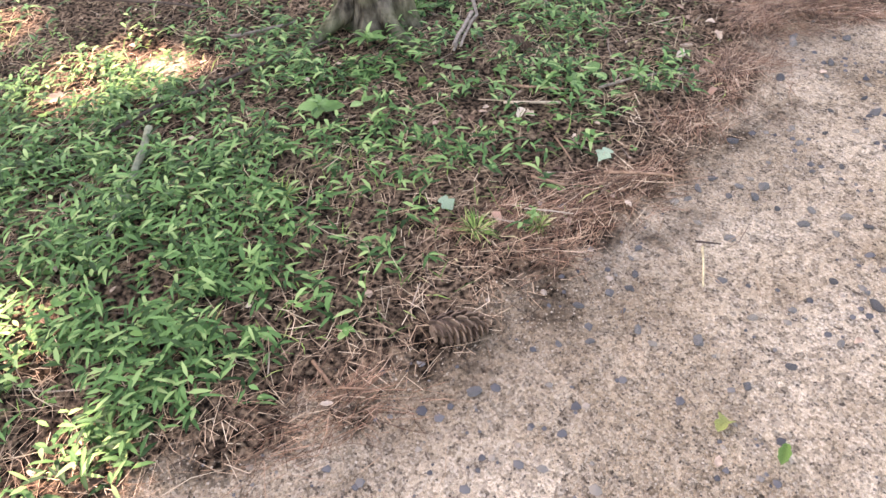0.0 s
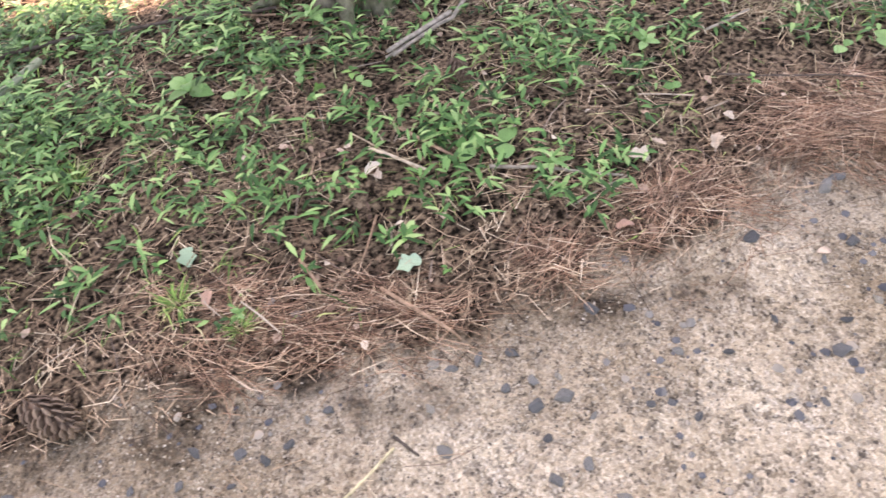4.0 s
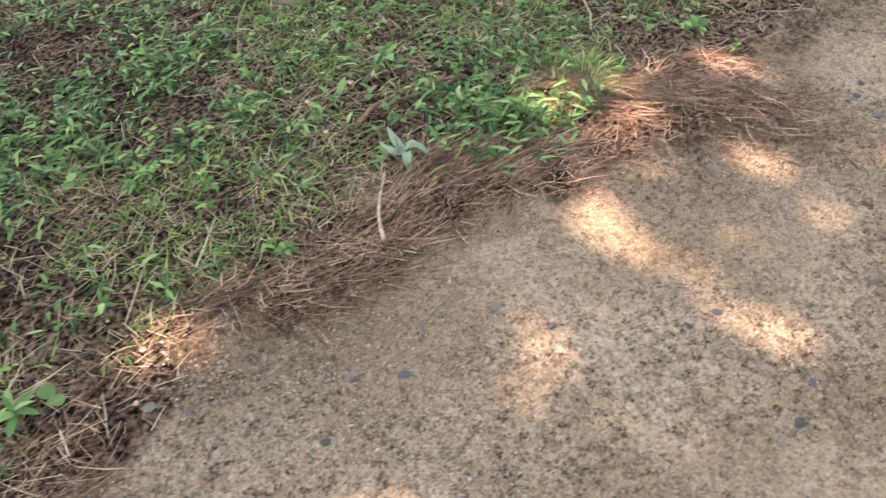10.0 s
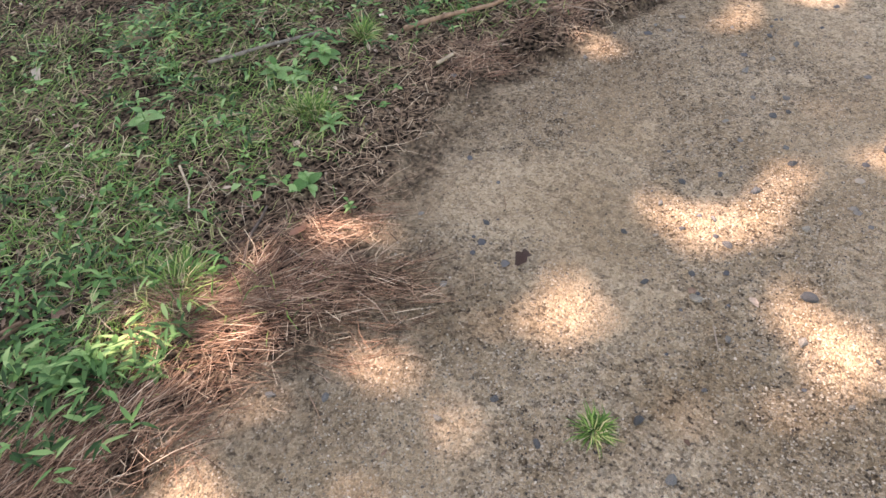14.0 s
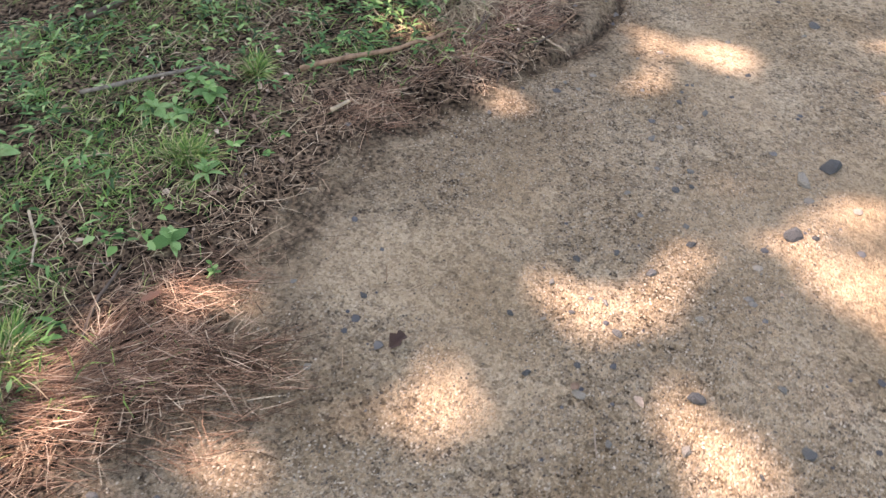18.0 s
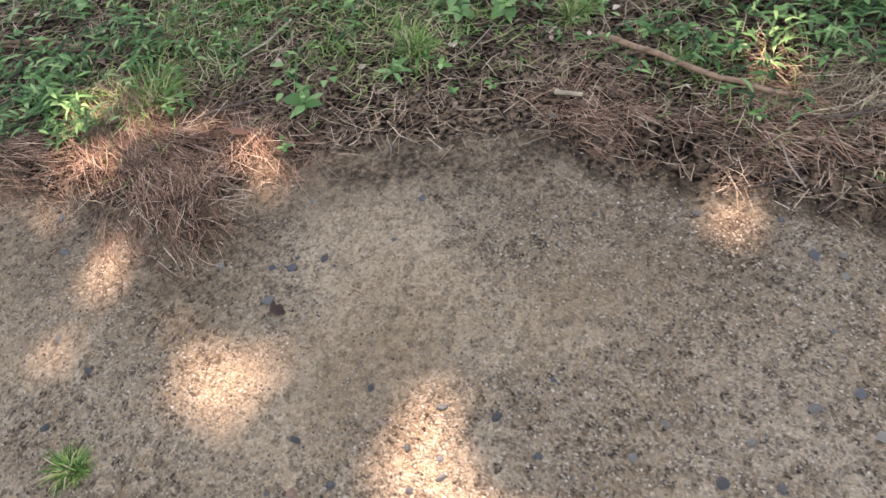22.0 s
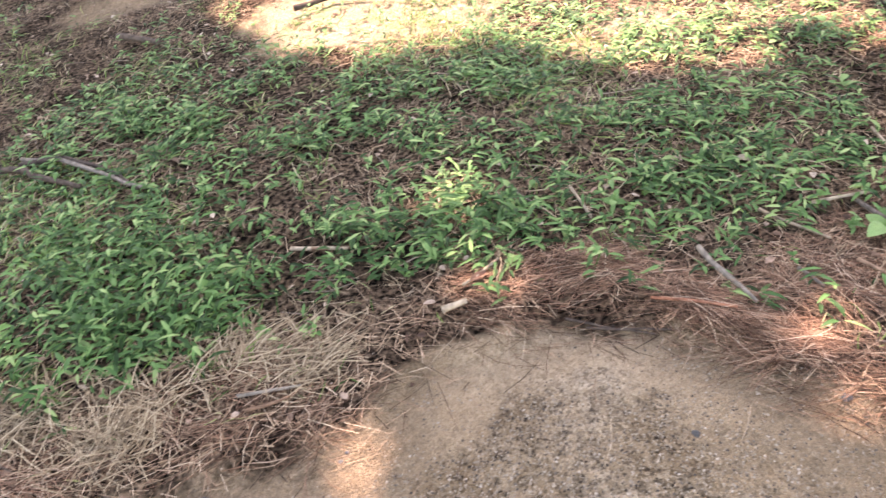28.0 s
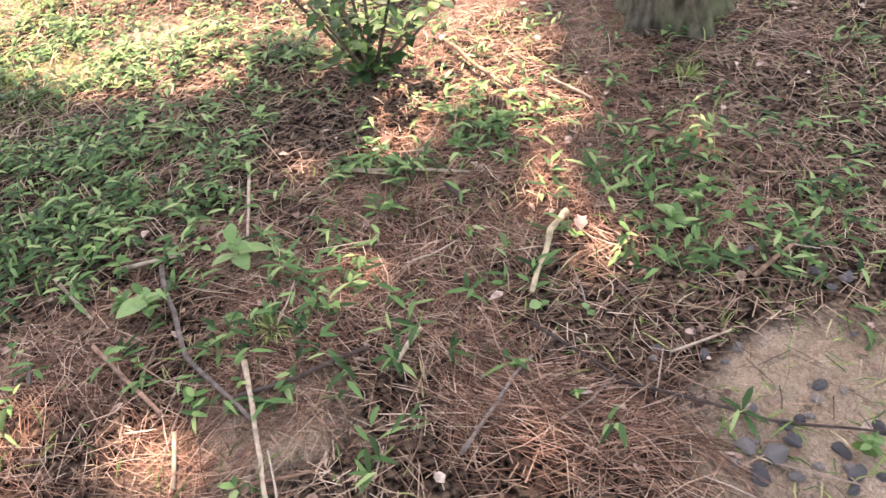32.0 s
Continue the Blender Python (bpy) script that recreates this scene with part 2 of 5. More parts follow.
ROUND_A = [(1.01, 2.23, 0.25, 1.0), (1.57, 1.87, 0.20, 0.9), (1.23, 2.43, 0.30, 1.0), (1.31, 1.97, 0.25, 0.9), (1.65, 1.74, 0.30, 0.8), (2.17, 1.65, 0.20, 0.7), (1.31, 1.67, 0.15, 0.6), (1.70, 0.59, 0.07, 1.0), (3.84, -0.00, 0.08, 0.8), (3.85, 0.01, 0.10, 0.8), (3.82, 0.02, 0.12, 1.0), (1.71, 0.56, 0.06, 1.0), (7.18, 0.63, 0.20, 0.9), (7.37, 0.38, 0.25, 0.8)]
ROUND = ROUND_A


# Where the green gives way to brown litter, and heaps of dry grass: x, y, radius (and how much is gone).
THIN = [(1.42, 1.42, 0.28, 0.9), (1.34, 1.08, 0.25, 0.7), (1.15, 1.2, 0.28, 0.8), (1.55, 0.94, 0.2, 0.55), (1.9, 1.0, 0.2, 0.5), (4.84, 1.15, 0.35, 0.75), (5.19, 0.26, 0.15, 0.9), (4.64, 1.9, 0.5, 0.7), (5.37, 1.28, 0.25, 0.6),
        (3.48, 0.98, 0.15, 0.6), (3.83, 0.78, 0.13, 0.9), (4.23, -0.07, 0.2, 0.75), (4.03, 0.11, 0.15, 0.5), (4.16, 0.88, 0.2, 0.5), (4.53, 0.49, 0.2, 0.65)]
HEAPS = [(1.15, 1.12, 0.14), (1.02, 1.2, 0.10), (5.58, -0.55, 0.09), (5.45, -0.5, 0.11), (5.2, -0.62, 0.13), (4.98, -0.5, 0.11), (1.8, 0.75, 0.12)]


# pale ground, mostly laid under sun patches so they read brighter
BARE = [(-0.29, 2.64, 0.16), (7.93, -1.29, 0.20), (6.04, 1.39, 0.50), (6.47, 1.33, 0.40), (6.88, 0.66, 0.30), (6.29, 1.07, 0.32), (5.80, 1.18, 0.22), (6.07, 1.30, 0.40), (6.03, 1.14, 0.35), (4.99, 2.01, 0.30), (3.50, 1.20, 0.15), (4.53, 0.83, 0.12)]


def bank(x, y):
    """Metres into the bank from the gravel's edge; below zero on the gravel."""
    p = np.stack([np.asarray(x, float).ravel(), np.asarray(y, float).ravel()], 1)
    best, side = np.full(len(p), 1e9), np.zeros(len(p))
    for a, b in zip(EDGE[:-1], EDGE[1:]):
        ab = b - a
        t = np.clip(((p - a) @ ab) / (ab @ ab), 0, 1)
        off = p - a - t[:, None] * ab
        d = np.hypot(off[:, 0], off[:, 1])
        near = d < best
        best = np.where(near, d, best)
        side = np.where(near, ab[0] * (p[:, 1] - a[1]) - ab[1] * (p[:, 0] - a[0]), side)
    return (best * np.where(side >= 0, 1, -1)).reshape(np.shape(x))


def spots(x, y, patches):
    """Sum of soft round patches (x, y, radius, weight)."""
    out = np.zeros(np.shape(x))
    for px, py, r, w in patches:
        out = np.maximum(out, w * np.exp(-((x - px) ** 2 + (y - py) ** 2) / (0.9 * r * r)))
    return out


def inside(x, y, outline):
    """Metres inside a closed outline in plan; below zero outside it."""
    best, odd = np.full(np.shape(x), 1e9), np.zeros(np.shape(x), bool)
    for (ax, ay), (bx, by) in zip(outline, np.roll(outline, -1, 0)):
        ux, uy = bx - ax, by - ay
        t = np.clip(((x - ax) * ux + (y - ay) * uy) / (ux * ux + uy * uy), 0, 1)
        best = np.minimum(best, np.hypot(x - ax - t * ux, y - ay - t * uy))
        odd ^= ((ay > y) != (by > y)) & (x < ux * (y - ay) / (uy if uy else 1e-9) + ax)
    return np.where(odd, best, -best)


def within(x, y, outline, margin=0.1):
    """The places near an outline, as a flat index."""
    lo, hi = outline.min(0) - margin, outline.max(0) + margin
    return (x > lo[0]) & (x < hi[0]) & (y > lo[1]) & (y < hi[1])


def mats(x, y):
    """How thick a drift of needles lies here, and the way the needles point."""
    x, y = np.asarray(x, float), np.asarray(y, float)
    out, way = np.zeros(x.shape), np.zeros(x.shape)
    fray = (vnoise(x, y, 0.08, 21) - 0.5) * 0.12 + (vnoise(x, y, 0.025, 22) - 0.5) * 0.05
    for outline, a, jumble, thick in DRIFTS:
        near = within(x, y, outline)
        m = np.zeros(x.shape)
        m[near] = thick * step(-0.02, 0.07, inside(x[near], y[near], outline) + fray[near])
        way = np.where(m > out, a, way)
        out = np.maximum(out, m)
    return out, way


def humus(x, y):
    out = np.zeros(np.shape(x))
    fray = (vnoise(x, y, 0.11, 24) - 0.5) * 0.16 + (vnoise(x, y, 0.03, 25) - 0.5) * 0.05
    for outline in HUMUS:
        near = within(x, y, outline, 0.15)
        out[near] = np.maximum(out[near], step(-0.05, 0.07, inside(x[near], y[near], outline) + fray[near]))
    return out


def bare(x, y):
    """Trodden, sandy places in the litter by the end of the walk; most also whiten the sun patches there."""
    far = np.maximum.reduce([np.exp(-(((x - px) / r) ** 2 + ((y - py) / (0.6 * r)) ** 2)) for px, py, r in BARE])
    return np.maximum.reduce([far * (0.55 + 0.6 * vnoise(x, y, 0.25, 31)), np.exp(-(((x - 7.95) / 0.32) ** 2 + ((y + 1.42) / 0.22) ** 2)), 0.7 * np.exp(-(((x - 7.05) / 0.22) ** 2 + ((y + 1.0) / 0.14) ** 2))])


def ledge(x, y):
    """The worn gully at the foot of the bank: its crease, and the soil shelf above it."""
    foot = np.interp(x, [4.7, 4.79, 4.87, 4.97, 5.07, 5.17, 5.26, 5.36, 5.5, 5.65], [-0.79, -0.84, -0.88, -0.93, -0.965, -0.995, -1.01, -0.985, -0.97, -0.93]) + (vnoise(x, y, 0.06, 51) - 0.5) * 0.03
    along = step(4.68, 4.85, x) * step(5.62, 5.38, x)
    return np.exp(-((y - foot) / 0.026) ** 2) * along, step(-0.012, 0.018, y - foot) * along


def sandy(x, y, d):
    """Where the grit gives way to washed-out sand."""
    wob = d + (vnoise(x, y, 0.10, 4) - 0.5) * 0.14
    lip = 0.95 * step(-0.20, -0.10, wob) * step(5.2, 5.5, x) * step(6.7, 6.5, x) + 0.45 * step(0.5, 0.75, vnoise(x, y, 0.28, 41)) * step(1.4, 2.0, x)
    return np.clip(np.maximum(lip, 0.8 * step(0.3, 0.6, bare(x, y))), 0, 1)


def coarse(x, y):
    """Where loose coarse grit lies over darker silt, against smooth trodden sand."""
    return step(0.40, 0.60, 0.5 * vnoise(x, y, 0.36, 15) + 0.3 * vnoise(x, y, 0.12, 16) + 0.2 * vnoise(x, y, 0.04, 18))


def height(x, y, d=None, m=None):
    d = bank(x, y) if d is None else d
    m = mats(x, y)[0] if m is None else m
    wob = d + (vnoise(x, y, 0.12) - 0.5) * 0.08
    z = (0.016 + 0.022 * step(5.5, 5.8, x) * step(6.6, 6.4, x)) * step(-0.02, 0.05, wob) + 0.022 * m * (0.6 + 0.8 * vnoise(x, y, 0.07, 28))
    z = z + (vnoise(x, y, 0.6, 5) - 0.5) * 0.02 + (vnoise(x, y, 0.14, 9) - 0.5) * 0.018 * step(-0.15, 0.2, d)
    z = z + (vnoise(x, y, 0.05, 2) - 0.5) * 0.004
    # the low mound of gravel and the worn gully before it
    z = z + 0.03 * np.exp(-(((x - 6.1) / 0.45) ** 2 + ((y + 1.05) / 0.34) ** 2)) * step(0.06, -0.04, wob)
    g, over = ledge(x, y)
    return z - 0.03 * g + 0.016 * over - 0.01


def z_at(x, y):
    return float(height(np.array([x]), np.array([y]))[0])


# ---------------------------------------------------------------- materials
def material(name):
    m = bpy.data.materials.new(name)
    m.use_nodes = True
    return m, m.node_tree.nodes, m.node_tree.links, m.node_tree.nodes["Principled BSDF"]


def ramp(nodes, links, source, stops):
    r = nodes.new("ShaderNodeValToRGB")
    e = r.color_ramp.elements
    e[1].position, e[1].color = stops[-1][0], (*stops[-1][1], 1)
    e[0].position, e[0].color = stops[0][0], (*stops[0][1], 1)
    for at, col in stops[1:-1]:
        e.new(at).color = (*col, 1)
    links.new(source, r.inputs[0])
    return r.outputs[0]


def tex(nodes, links, kind, scale, detail=4, coord=None):
    n = nodes.new(kind)
    n.inputs["Scale"].default_value = scale
    if "Detail" in n.inputs:
        n.inputs["Detail"].default_value = 0 if kind == "ShaderNodeTexVoronoi" else detail
    if coord is not None:
        links.new(coord, n.inputs["Vector"])
    return n


def blend(nodes, links, fac, a, b, mode="MIX"):
    n = nodes.new("ShaderNodeMixRGB")
    n.blend_type = mode
    for s, v in ((0, fac), (1, a), (2, b)):
        if isinstance(v, (int, float)):
            n.inputs[s].default_value = v
        elif isinstance(v, tuple):
            n.inputs[s].default_value = (*v, 1)
        else:
            links.new(v, n.inputs[s])
    return n.outputs[0]


def bump(nodes, links, heights, strength, distance, bsdf):
    b = nodes.new("ShaderNodeBump")
    b.inputs["Strength"].default_value, b.inputs["Distance"].default_value = strength, distance
    links.new(heights, b.inputs["Height"])
    links.new(b.outputs[0], bsdf.inputs["Normal"])


def ground_material():
    m, n, l, b = material("ground")
    co = n.new("ShaderNodeTexCoord").outputs["Object"]
    at = n.new("ShaderNodeAttribute")
    at.attribute_name = "bank"
    # gravel: pale grit with darker grains and broad stains
    cells = tex(n, l, "ShaderNodeTexVoronoi", 190, coord=co)
    grain = ramp(n, l, cells.outputs["Color"], [(0.2, (0.12, 0.097, 0.078)), (0.36, (0.46, 0.365, 0.265)), (0.55, (0.66, 0.54, 0.41)), (0.64, (0.33, 0.27, 0.21)), (0.78, (0.78, 0.67, 0.54))])
    big = tex(n, l, "ShaderNodeTexVoronoi", 62, coord=co)
    coarse = ramp(n, l, big.outputs["Color"], [(0.24, (0.06, 0.052, 0.045)), (0.36, (0.46, 0.365, 0.265)), (0.62, (0.66, 0.54, 0.41)), (0.8, (0.30, 0.25, 0.205))])
    fine = tex(n, l, "ShaderNodeTexNoise", 420, 3, co)
    stain = tex(n, l, "ShaderNodeTexNoise", 3.2, 5, co)
    sandy = ramp(n, l, stain.outputs["Fac"], [(0.34, (0.76, 0.71, 0.65)), (0.47, (0.95, 0.92, 0.88)), (0.6, (1.1, 1.09, 1.07))])
    grit = blend(n, l, 0.42, grain, coarse)
    grit = blend(n, l, 1.0, grit, sandy, "MULTIPLY")
    speck = ramp(n, l, fine.outputs["Fac"], [(0.3, (0.68, 0.67, 0.65)), (0.6, (1.08, 1.07, 1.05))])
    grit = blend(n, l, 0.9, grit, speck, "MULTIPLY")
    brown = n.new("ShaderNodeAttribute")
    brown.attribute_name = "dirt"
    grit = blend(n, l, brown.outputs["Fac"], grit, blend(n, l, 1.0, grit, (0.73, 0.695, 0.64), "MULTIPLY"))
    rubble = n.new("ShaderNodeAttribute")
    rubble.attribute_name = "coarse"
    grit = blend(n, l, rubble.outputs["Fac"], grit, blend(n, l, 1.0, grit, (0.80, 0.78, 0.755), "MULTIPLY"))
    # washed-out sand along the lip of the bank
    sand = n.new("ShaderNodeAttribute")
    sand.attribute_name = "sand"
    silt = ramp(n, l, fine.outputs["Fac"], [(0.3, (0.36, 0.25, 0.15)), (0.6, (0.56, 0.41, 0.265))])
    grit = blend(n, l, sand.outputs["Fac"], grit, blend(n, l, 0.4, silt, grit))
    # bank soil under the litter
    clod = tex(n, l, "ShaderNodeTexNoise", 75, 9, co)
    soil = ramp(n, l, clod.outputs["Fac"], [(0.40, (0.010, 0.007, 0.005)), (0.5, (0.075, 0.053, 0.037)), (0.65, (0.22, 0.158, 0.107))])
    humus = tex(n, l, "ShaderNodeTexNoise", 7, 4, co)
    soil = blend(n, l, 1.0, soil, ramp(n, l, humus.outputs["Fac"], [(0.38, (0.5, 0.48, 0.46)), (0.58, (1.2, 1.16, 1.12))]), "MULTIPLY")
    col = blend(n, l, at.outputs["Fac"], grit, soil)
    l.new(col, b.inputs["Base Color"])
    b.inputs["Roughness"].default_value = 0.95
    b.inputs["Specular IOR Level"].default_value = 0.03
    low = n.new("ShaderNodeMath")
    low.operation = "MULTIPLY_ADD"
    l.new(cells.outputs["Distance"], low.inputs[0])
    low.inputs[1].default_value = -0.7
    l.new(clod.outputs["Fac"], low.inputs[2])
    add = n.new("ShaderNodeMath")
    l.new(low.outputs[0], add.inputs[0])
    l.new(fine.outputs["Fac"], add.inputs[1])
    bump(n, l, add.outputs[0], 1.0, 0.010, b)
    return m


def varied(name, stops, rough=0.7, per="island", scatter=0.0, spots_scale=0, bumpy=0.0, gloss=0.08):
    """A plain natural surface whose colour varies from piece to piece and by fine mottling."""
    m, n, l, b = material(name)
    if per == "island":
        src = n.new("ShaderNodeNewGeometry").outputs["Random Per Island"]
    else:
        src = n.new("ShaderNodeObjectInfo").outputs["Random"]
    col = ramp(n, l, src, stops)
    if spots_scale:
        co = n.new("ShaderNodeTexCoord").outputs["Object"]
        t = tex(n, l, "ShaderNodeTexNoise", spots_scale, 6, co)
        col = blend(n, l, 1.0, col, ramp(n, l, t.outputs["Fac"], [(0.3, (0.5, 0.5, 0.5)), (0.6, (1.1, 1.1, 1.1))]), "MULTIPLY")
        if bumpy:
            bump(n, l, t.outputs["Fac"], 0.9, bumpy, b)
    l.new(col, b.inputs["Base Color"])
    b.inputs["Roughness"].default_value = rough
    b.inputs["Specular IOR Level"].default_value = gloss
    if scatter:
        out = n["Material Output"]
        tr, mx = n.new("ShaderNodeBsdfTranslucent"), n.new("ShaderNodeMixShader")
        l.new(col, tr.inputs["Color"])
        mx.inputs[0].default_value = scatter
        l.new(b.outputs[0], mx.inputs[1])
        l.new(tr.outputs[0], mx.inputs[2])
        l.new(mx.outputs[0], out.inputs["Surface"])
    return m


GROUND = ground_material()
LOOSE = varied("loose needles", [(0.0, (0.022, 0.014, 0.01)), (0.25, (0.12, 0.074, 0.047)), (0.55, (0.28, 0.183, 0.115)), (0.85, (0.44, 0.305, 0.20)), (1.0, (0.58, 0.46, 0.32))], 0.6, spots_scale=11)
NEEDLES = varied("needles", [(0.0, (0.025, 0.013, 0.008)), (0.3, (0.10, 0.05, 0.031)), (0.6, (0.24, 0.13, 0.08)), (0.9, (0.38, 0.235, 0.155)), (1.0, (0.56, 0.42, 0.30))], 0.55, spots_scale=13)
WEED = varied("weed leaves", [(0.0, (0.013, 0.038, 0.013)), (0.45, (0.06, 0.145, 0.048)), (0.8, (0.14, 0.28, 0.092)), (1.0, (0.31, 0.43, 0.17))], 0.45, scatter=0.3)
BLADE = varied("grass blades", [(0.0, (0.025, 0.065, 0.018)), (0.4, (0.10, 0.20, 0.05)), (0.72, (0.22, 0.34, 0.09)), (0.86, (0.36, 0.36, 0.15)), (1.0, (0.52, 0.44, 0.27))], 0.5, scatter=0.25)
BROAD = varied("broad leaves", [(0.0, (0.08, 0.18, 0.055)), (0.5, (0.15, 0.29, 0.10)), (1.0, (0.27, 0.43, 0.17))], 0.4, per="object", scatter=0.25, spots_scale=60, bumpy=0.001)
PEBBLE = varied("pebbles", [(0.0, (0.04, 0.036, 0.033)), (0.2, (0.12, 0.098, 0.076)), (0.42, (0.25, 0.20, 0.145)), (0.9, (0.345, 0.285, 0.21)), (1.0, (0.42, 0.355, 0.275))], 0.9, gloss=0.04)
STONE = varied("blue-grey stone", [(0.0, (0.075, 0.074, 0.073)), (0.5, (0.13, 0.127, 0.122)), (0.8, (0.20, 0.185, 0.165)), (1.0, (0.30, 0.26, 0.205))], 0.8, per="object", spots_scale=120, bumpy=0.002)


def bark_material():
    m, n, l, b = material("bark")
    co = n.new("ShaderNodeTexCoord").outputs["Object"]
    mp = n.new("ShaderNodeMapping")
    mp.inputs["Scale"].default_value = (1, 1, 0.42)
    l.new(co, mp.inputs["Vector"])
    plates = tex(n, l, "ShaderNodeTexNoise", 34, 7, mp.outputs[0])
    moss = tex(n, l, "ShaderNodeTexNoise", 5, 4, co)
    col = ramp(n, l, plates.outputs["Fac"], [(0.34, (0.022, 0.019, 0.014)), (0.48, (0.065, 0.058, 0.042)), (0.66, (0.13, 0.117, 0.085))])
    col = blend(n, l, ramp(n, l, moss.outputs["Fac"], [(0.42, (0, 0, 0)), (0.66, (0.6, 0.6, 0.6))]), col, (0.105, 0.125, 0.06))
    l.new(col, b.inputs["Base Color"])
    b.inputs["Roughness"].default_value, b.inputs["Specular IOR Level"].default_value = 0.95, 0.05
    bump(n, l, plates.outputs["Fac"], 1.0, 0.03, b)
    return m


CHIPS = varied("stone chips", [(0.0, (0.05, 0.05, 0.053)), (0.5, (0.10, 0.097, 0.097)), (0.85, (0.17, 0.15, 0.125)), (1.0, (0.27, 0.22, 0.17))], 0.85)
PALEWEED = varied("round weed leaves", [(0.0, (0.07, 0.17, 0.045)), (0.6, (0.15, 0.29, 0.09)), (1.0, (0.32, 0.42, 0.20))], 0.5, scatter=0.25)
SEEDLING = varied("seedling leaves", [(0.0, (0.05, 0.13, 0.04)), (0.5, (0.11, 0.24, 0.07)), (0.85, (0.20, 0.36, 0.11)), (1.0, (0.33, 0.46, 0.19))], 0.45, scatter=0.3)
STRAW = varied("dry grass", [(0.0, (0.12, 0.085, 0.055)), (0.5, (0.27, 0.20, 0.125)), (1.0, (0.48, 0.39, 0.26))], 0.6, scatter=0.1)
BARK = bark_material()
CROWN = varied("crown leaves", [(0.0, (0.04, 0.09, 0.02)), (1.0, (0.09, 0.17, 0.04))], 0.5, scatter=0.15)
CONE = varied("cone scales", [(0.0, (0.09, 0.06, 0.045)), (1.0, (0.20, 0.14, 0.10))], 0.8, per="object", spots_scale=150)
WOODS = {
    "pale": varied("bleached wood", [(0.0, (0.30, 0.225, 0.15)), (1.0, (0.43, 0.345, 0.245))], 0.75, "object", 0, 60, 0.003),
    "grey": varied("grey wood", [(0.0, (0.14, 0.117, 0.095)), (1.0, (0.24, 0.205, 0.165))], 0.85, "object", 0, 60, 0.003),
    "brown": varied("brown bark", [(0.0, (0.17, 0.10, 0.065)), (1.0, (0.28, 0.18, 0.12))], 0.8, "object", 0, 60, 0.003),
    "dark": varied("dark bark", [(0.0, (0.055, 0.042, 0.035)), (1.0, (0.12, 0.09, 0.07))], 0.85, "object", 0, 60, 0.003),
    "mossy": varied("mossy wood", [(0.0, (0.16, 0.18, 0.12)), (1.0, (0.24, 0.25, 0.18))], 0.9, "object", 0, 40, 0.003),
    "yellow": varied("yellowed wood", [(0.0, (0.36, 0.30, 0.17)), (1.0, (0.44, 0.37, 0.23))], 0.7, "object", 0, 50, 0.003),
    "red": varied("reddish bark", [(0.0, (0.22, 0.09, 0.06)), (1.0, (0.30, 0.13, 0.08))], 0.75, "object", 0, 60, 0.003),
}
LITTER = {
    "lobed": varied("silver green leaf", [(0.0, (0.22, 0.31, 0.20)), (1.0, (0.30, 0.40, 0.27))], 0.55, "object", 0.2, 90),
    "green": varied("green leaf", [(0.0, (0.06, 0.13, 0.03)), (1.0, (0.12, 0.21, 0.06))], 0.45, "object", 0.25, 90),
    "yellow": varied("yellowing leaf", [(0.0, (0.13, 0.17, 0.05)), (1.0, (0.24, 0.26, 0.09))], 0.5, "object", 0.25, 40),
    "pale": varied("bleached leaf", [(0.0, (0.42, 0.33, 0.25)), (1.0, (0.58, 0.48, 0.38))], 0.7, "object", 0.2, 70),
    "brown": varied("brown leaf", [(0.0, (0.24, 0.13, 0.09)), (1.0, (0.36, 0.22, 0.16))], 0.65, "object", 0.15, 70),
    "dark": varied("dark leaf", [(0.0, (0.05, 0.03, 0.025)), (1.0, (0.08, 0.05, 0.04))], 0.5, "object", 0.1, 70),
    "orange": varied("orange leaf", [(0.0, (0.60, 0.26, 0.05)), (1.0, (0.68, 0.32, 0.08))], 0.5, "object", 0.2, 70),
}

# ---------------------------------------------------------------- ground
X0, X1, Y0, Y1, CELL = -3.0, 10.0, -3.2, 5.0, 0.02


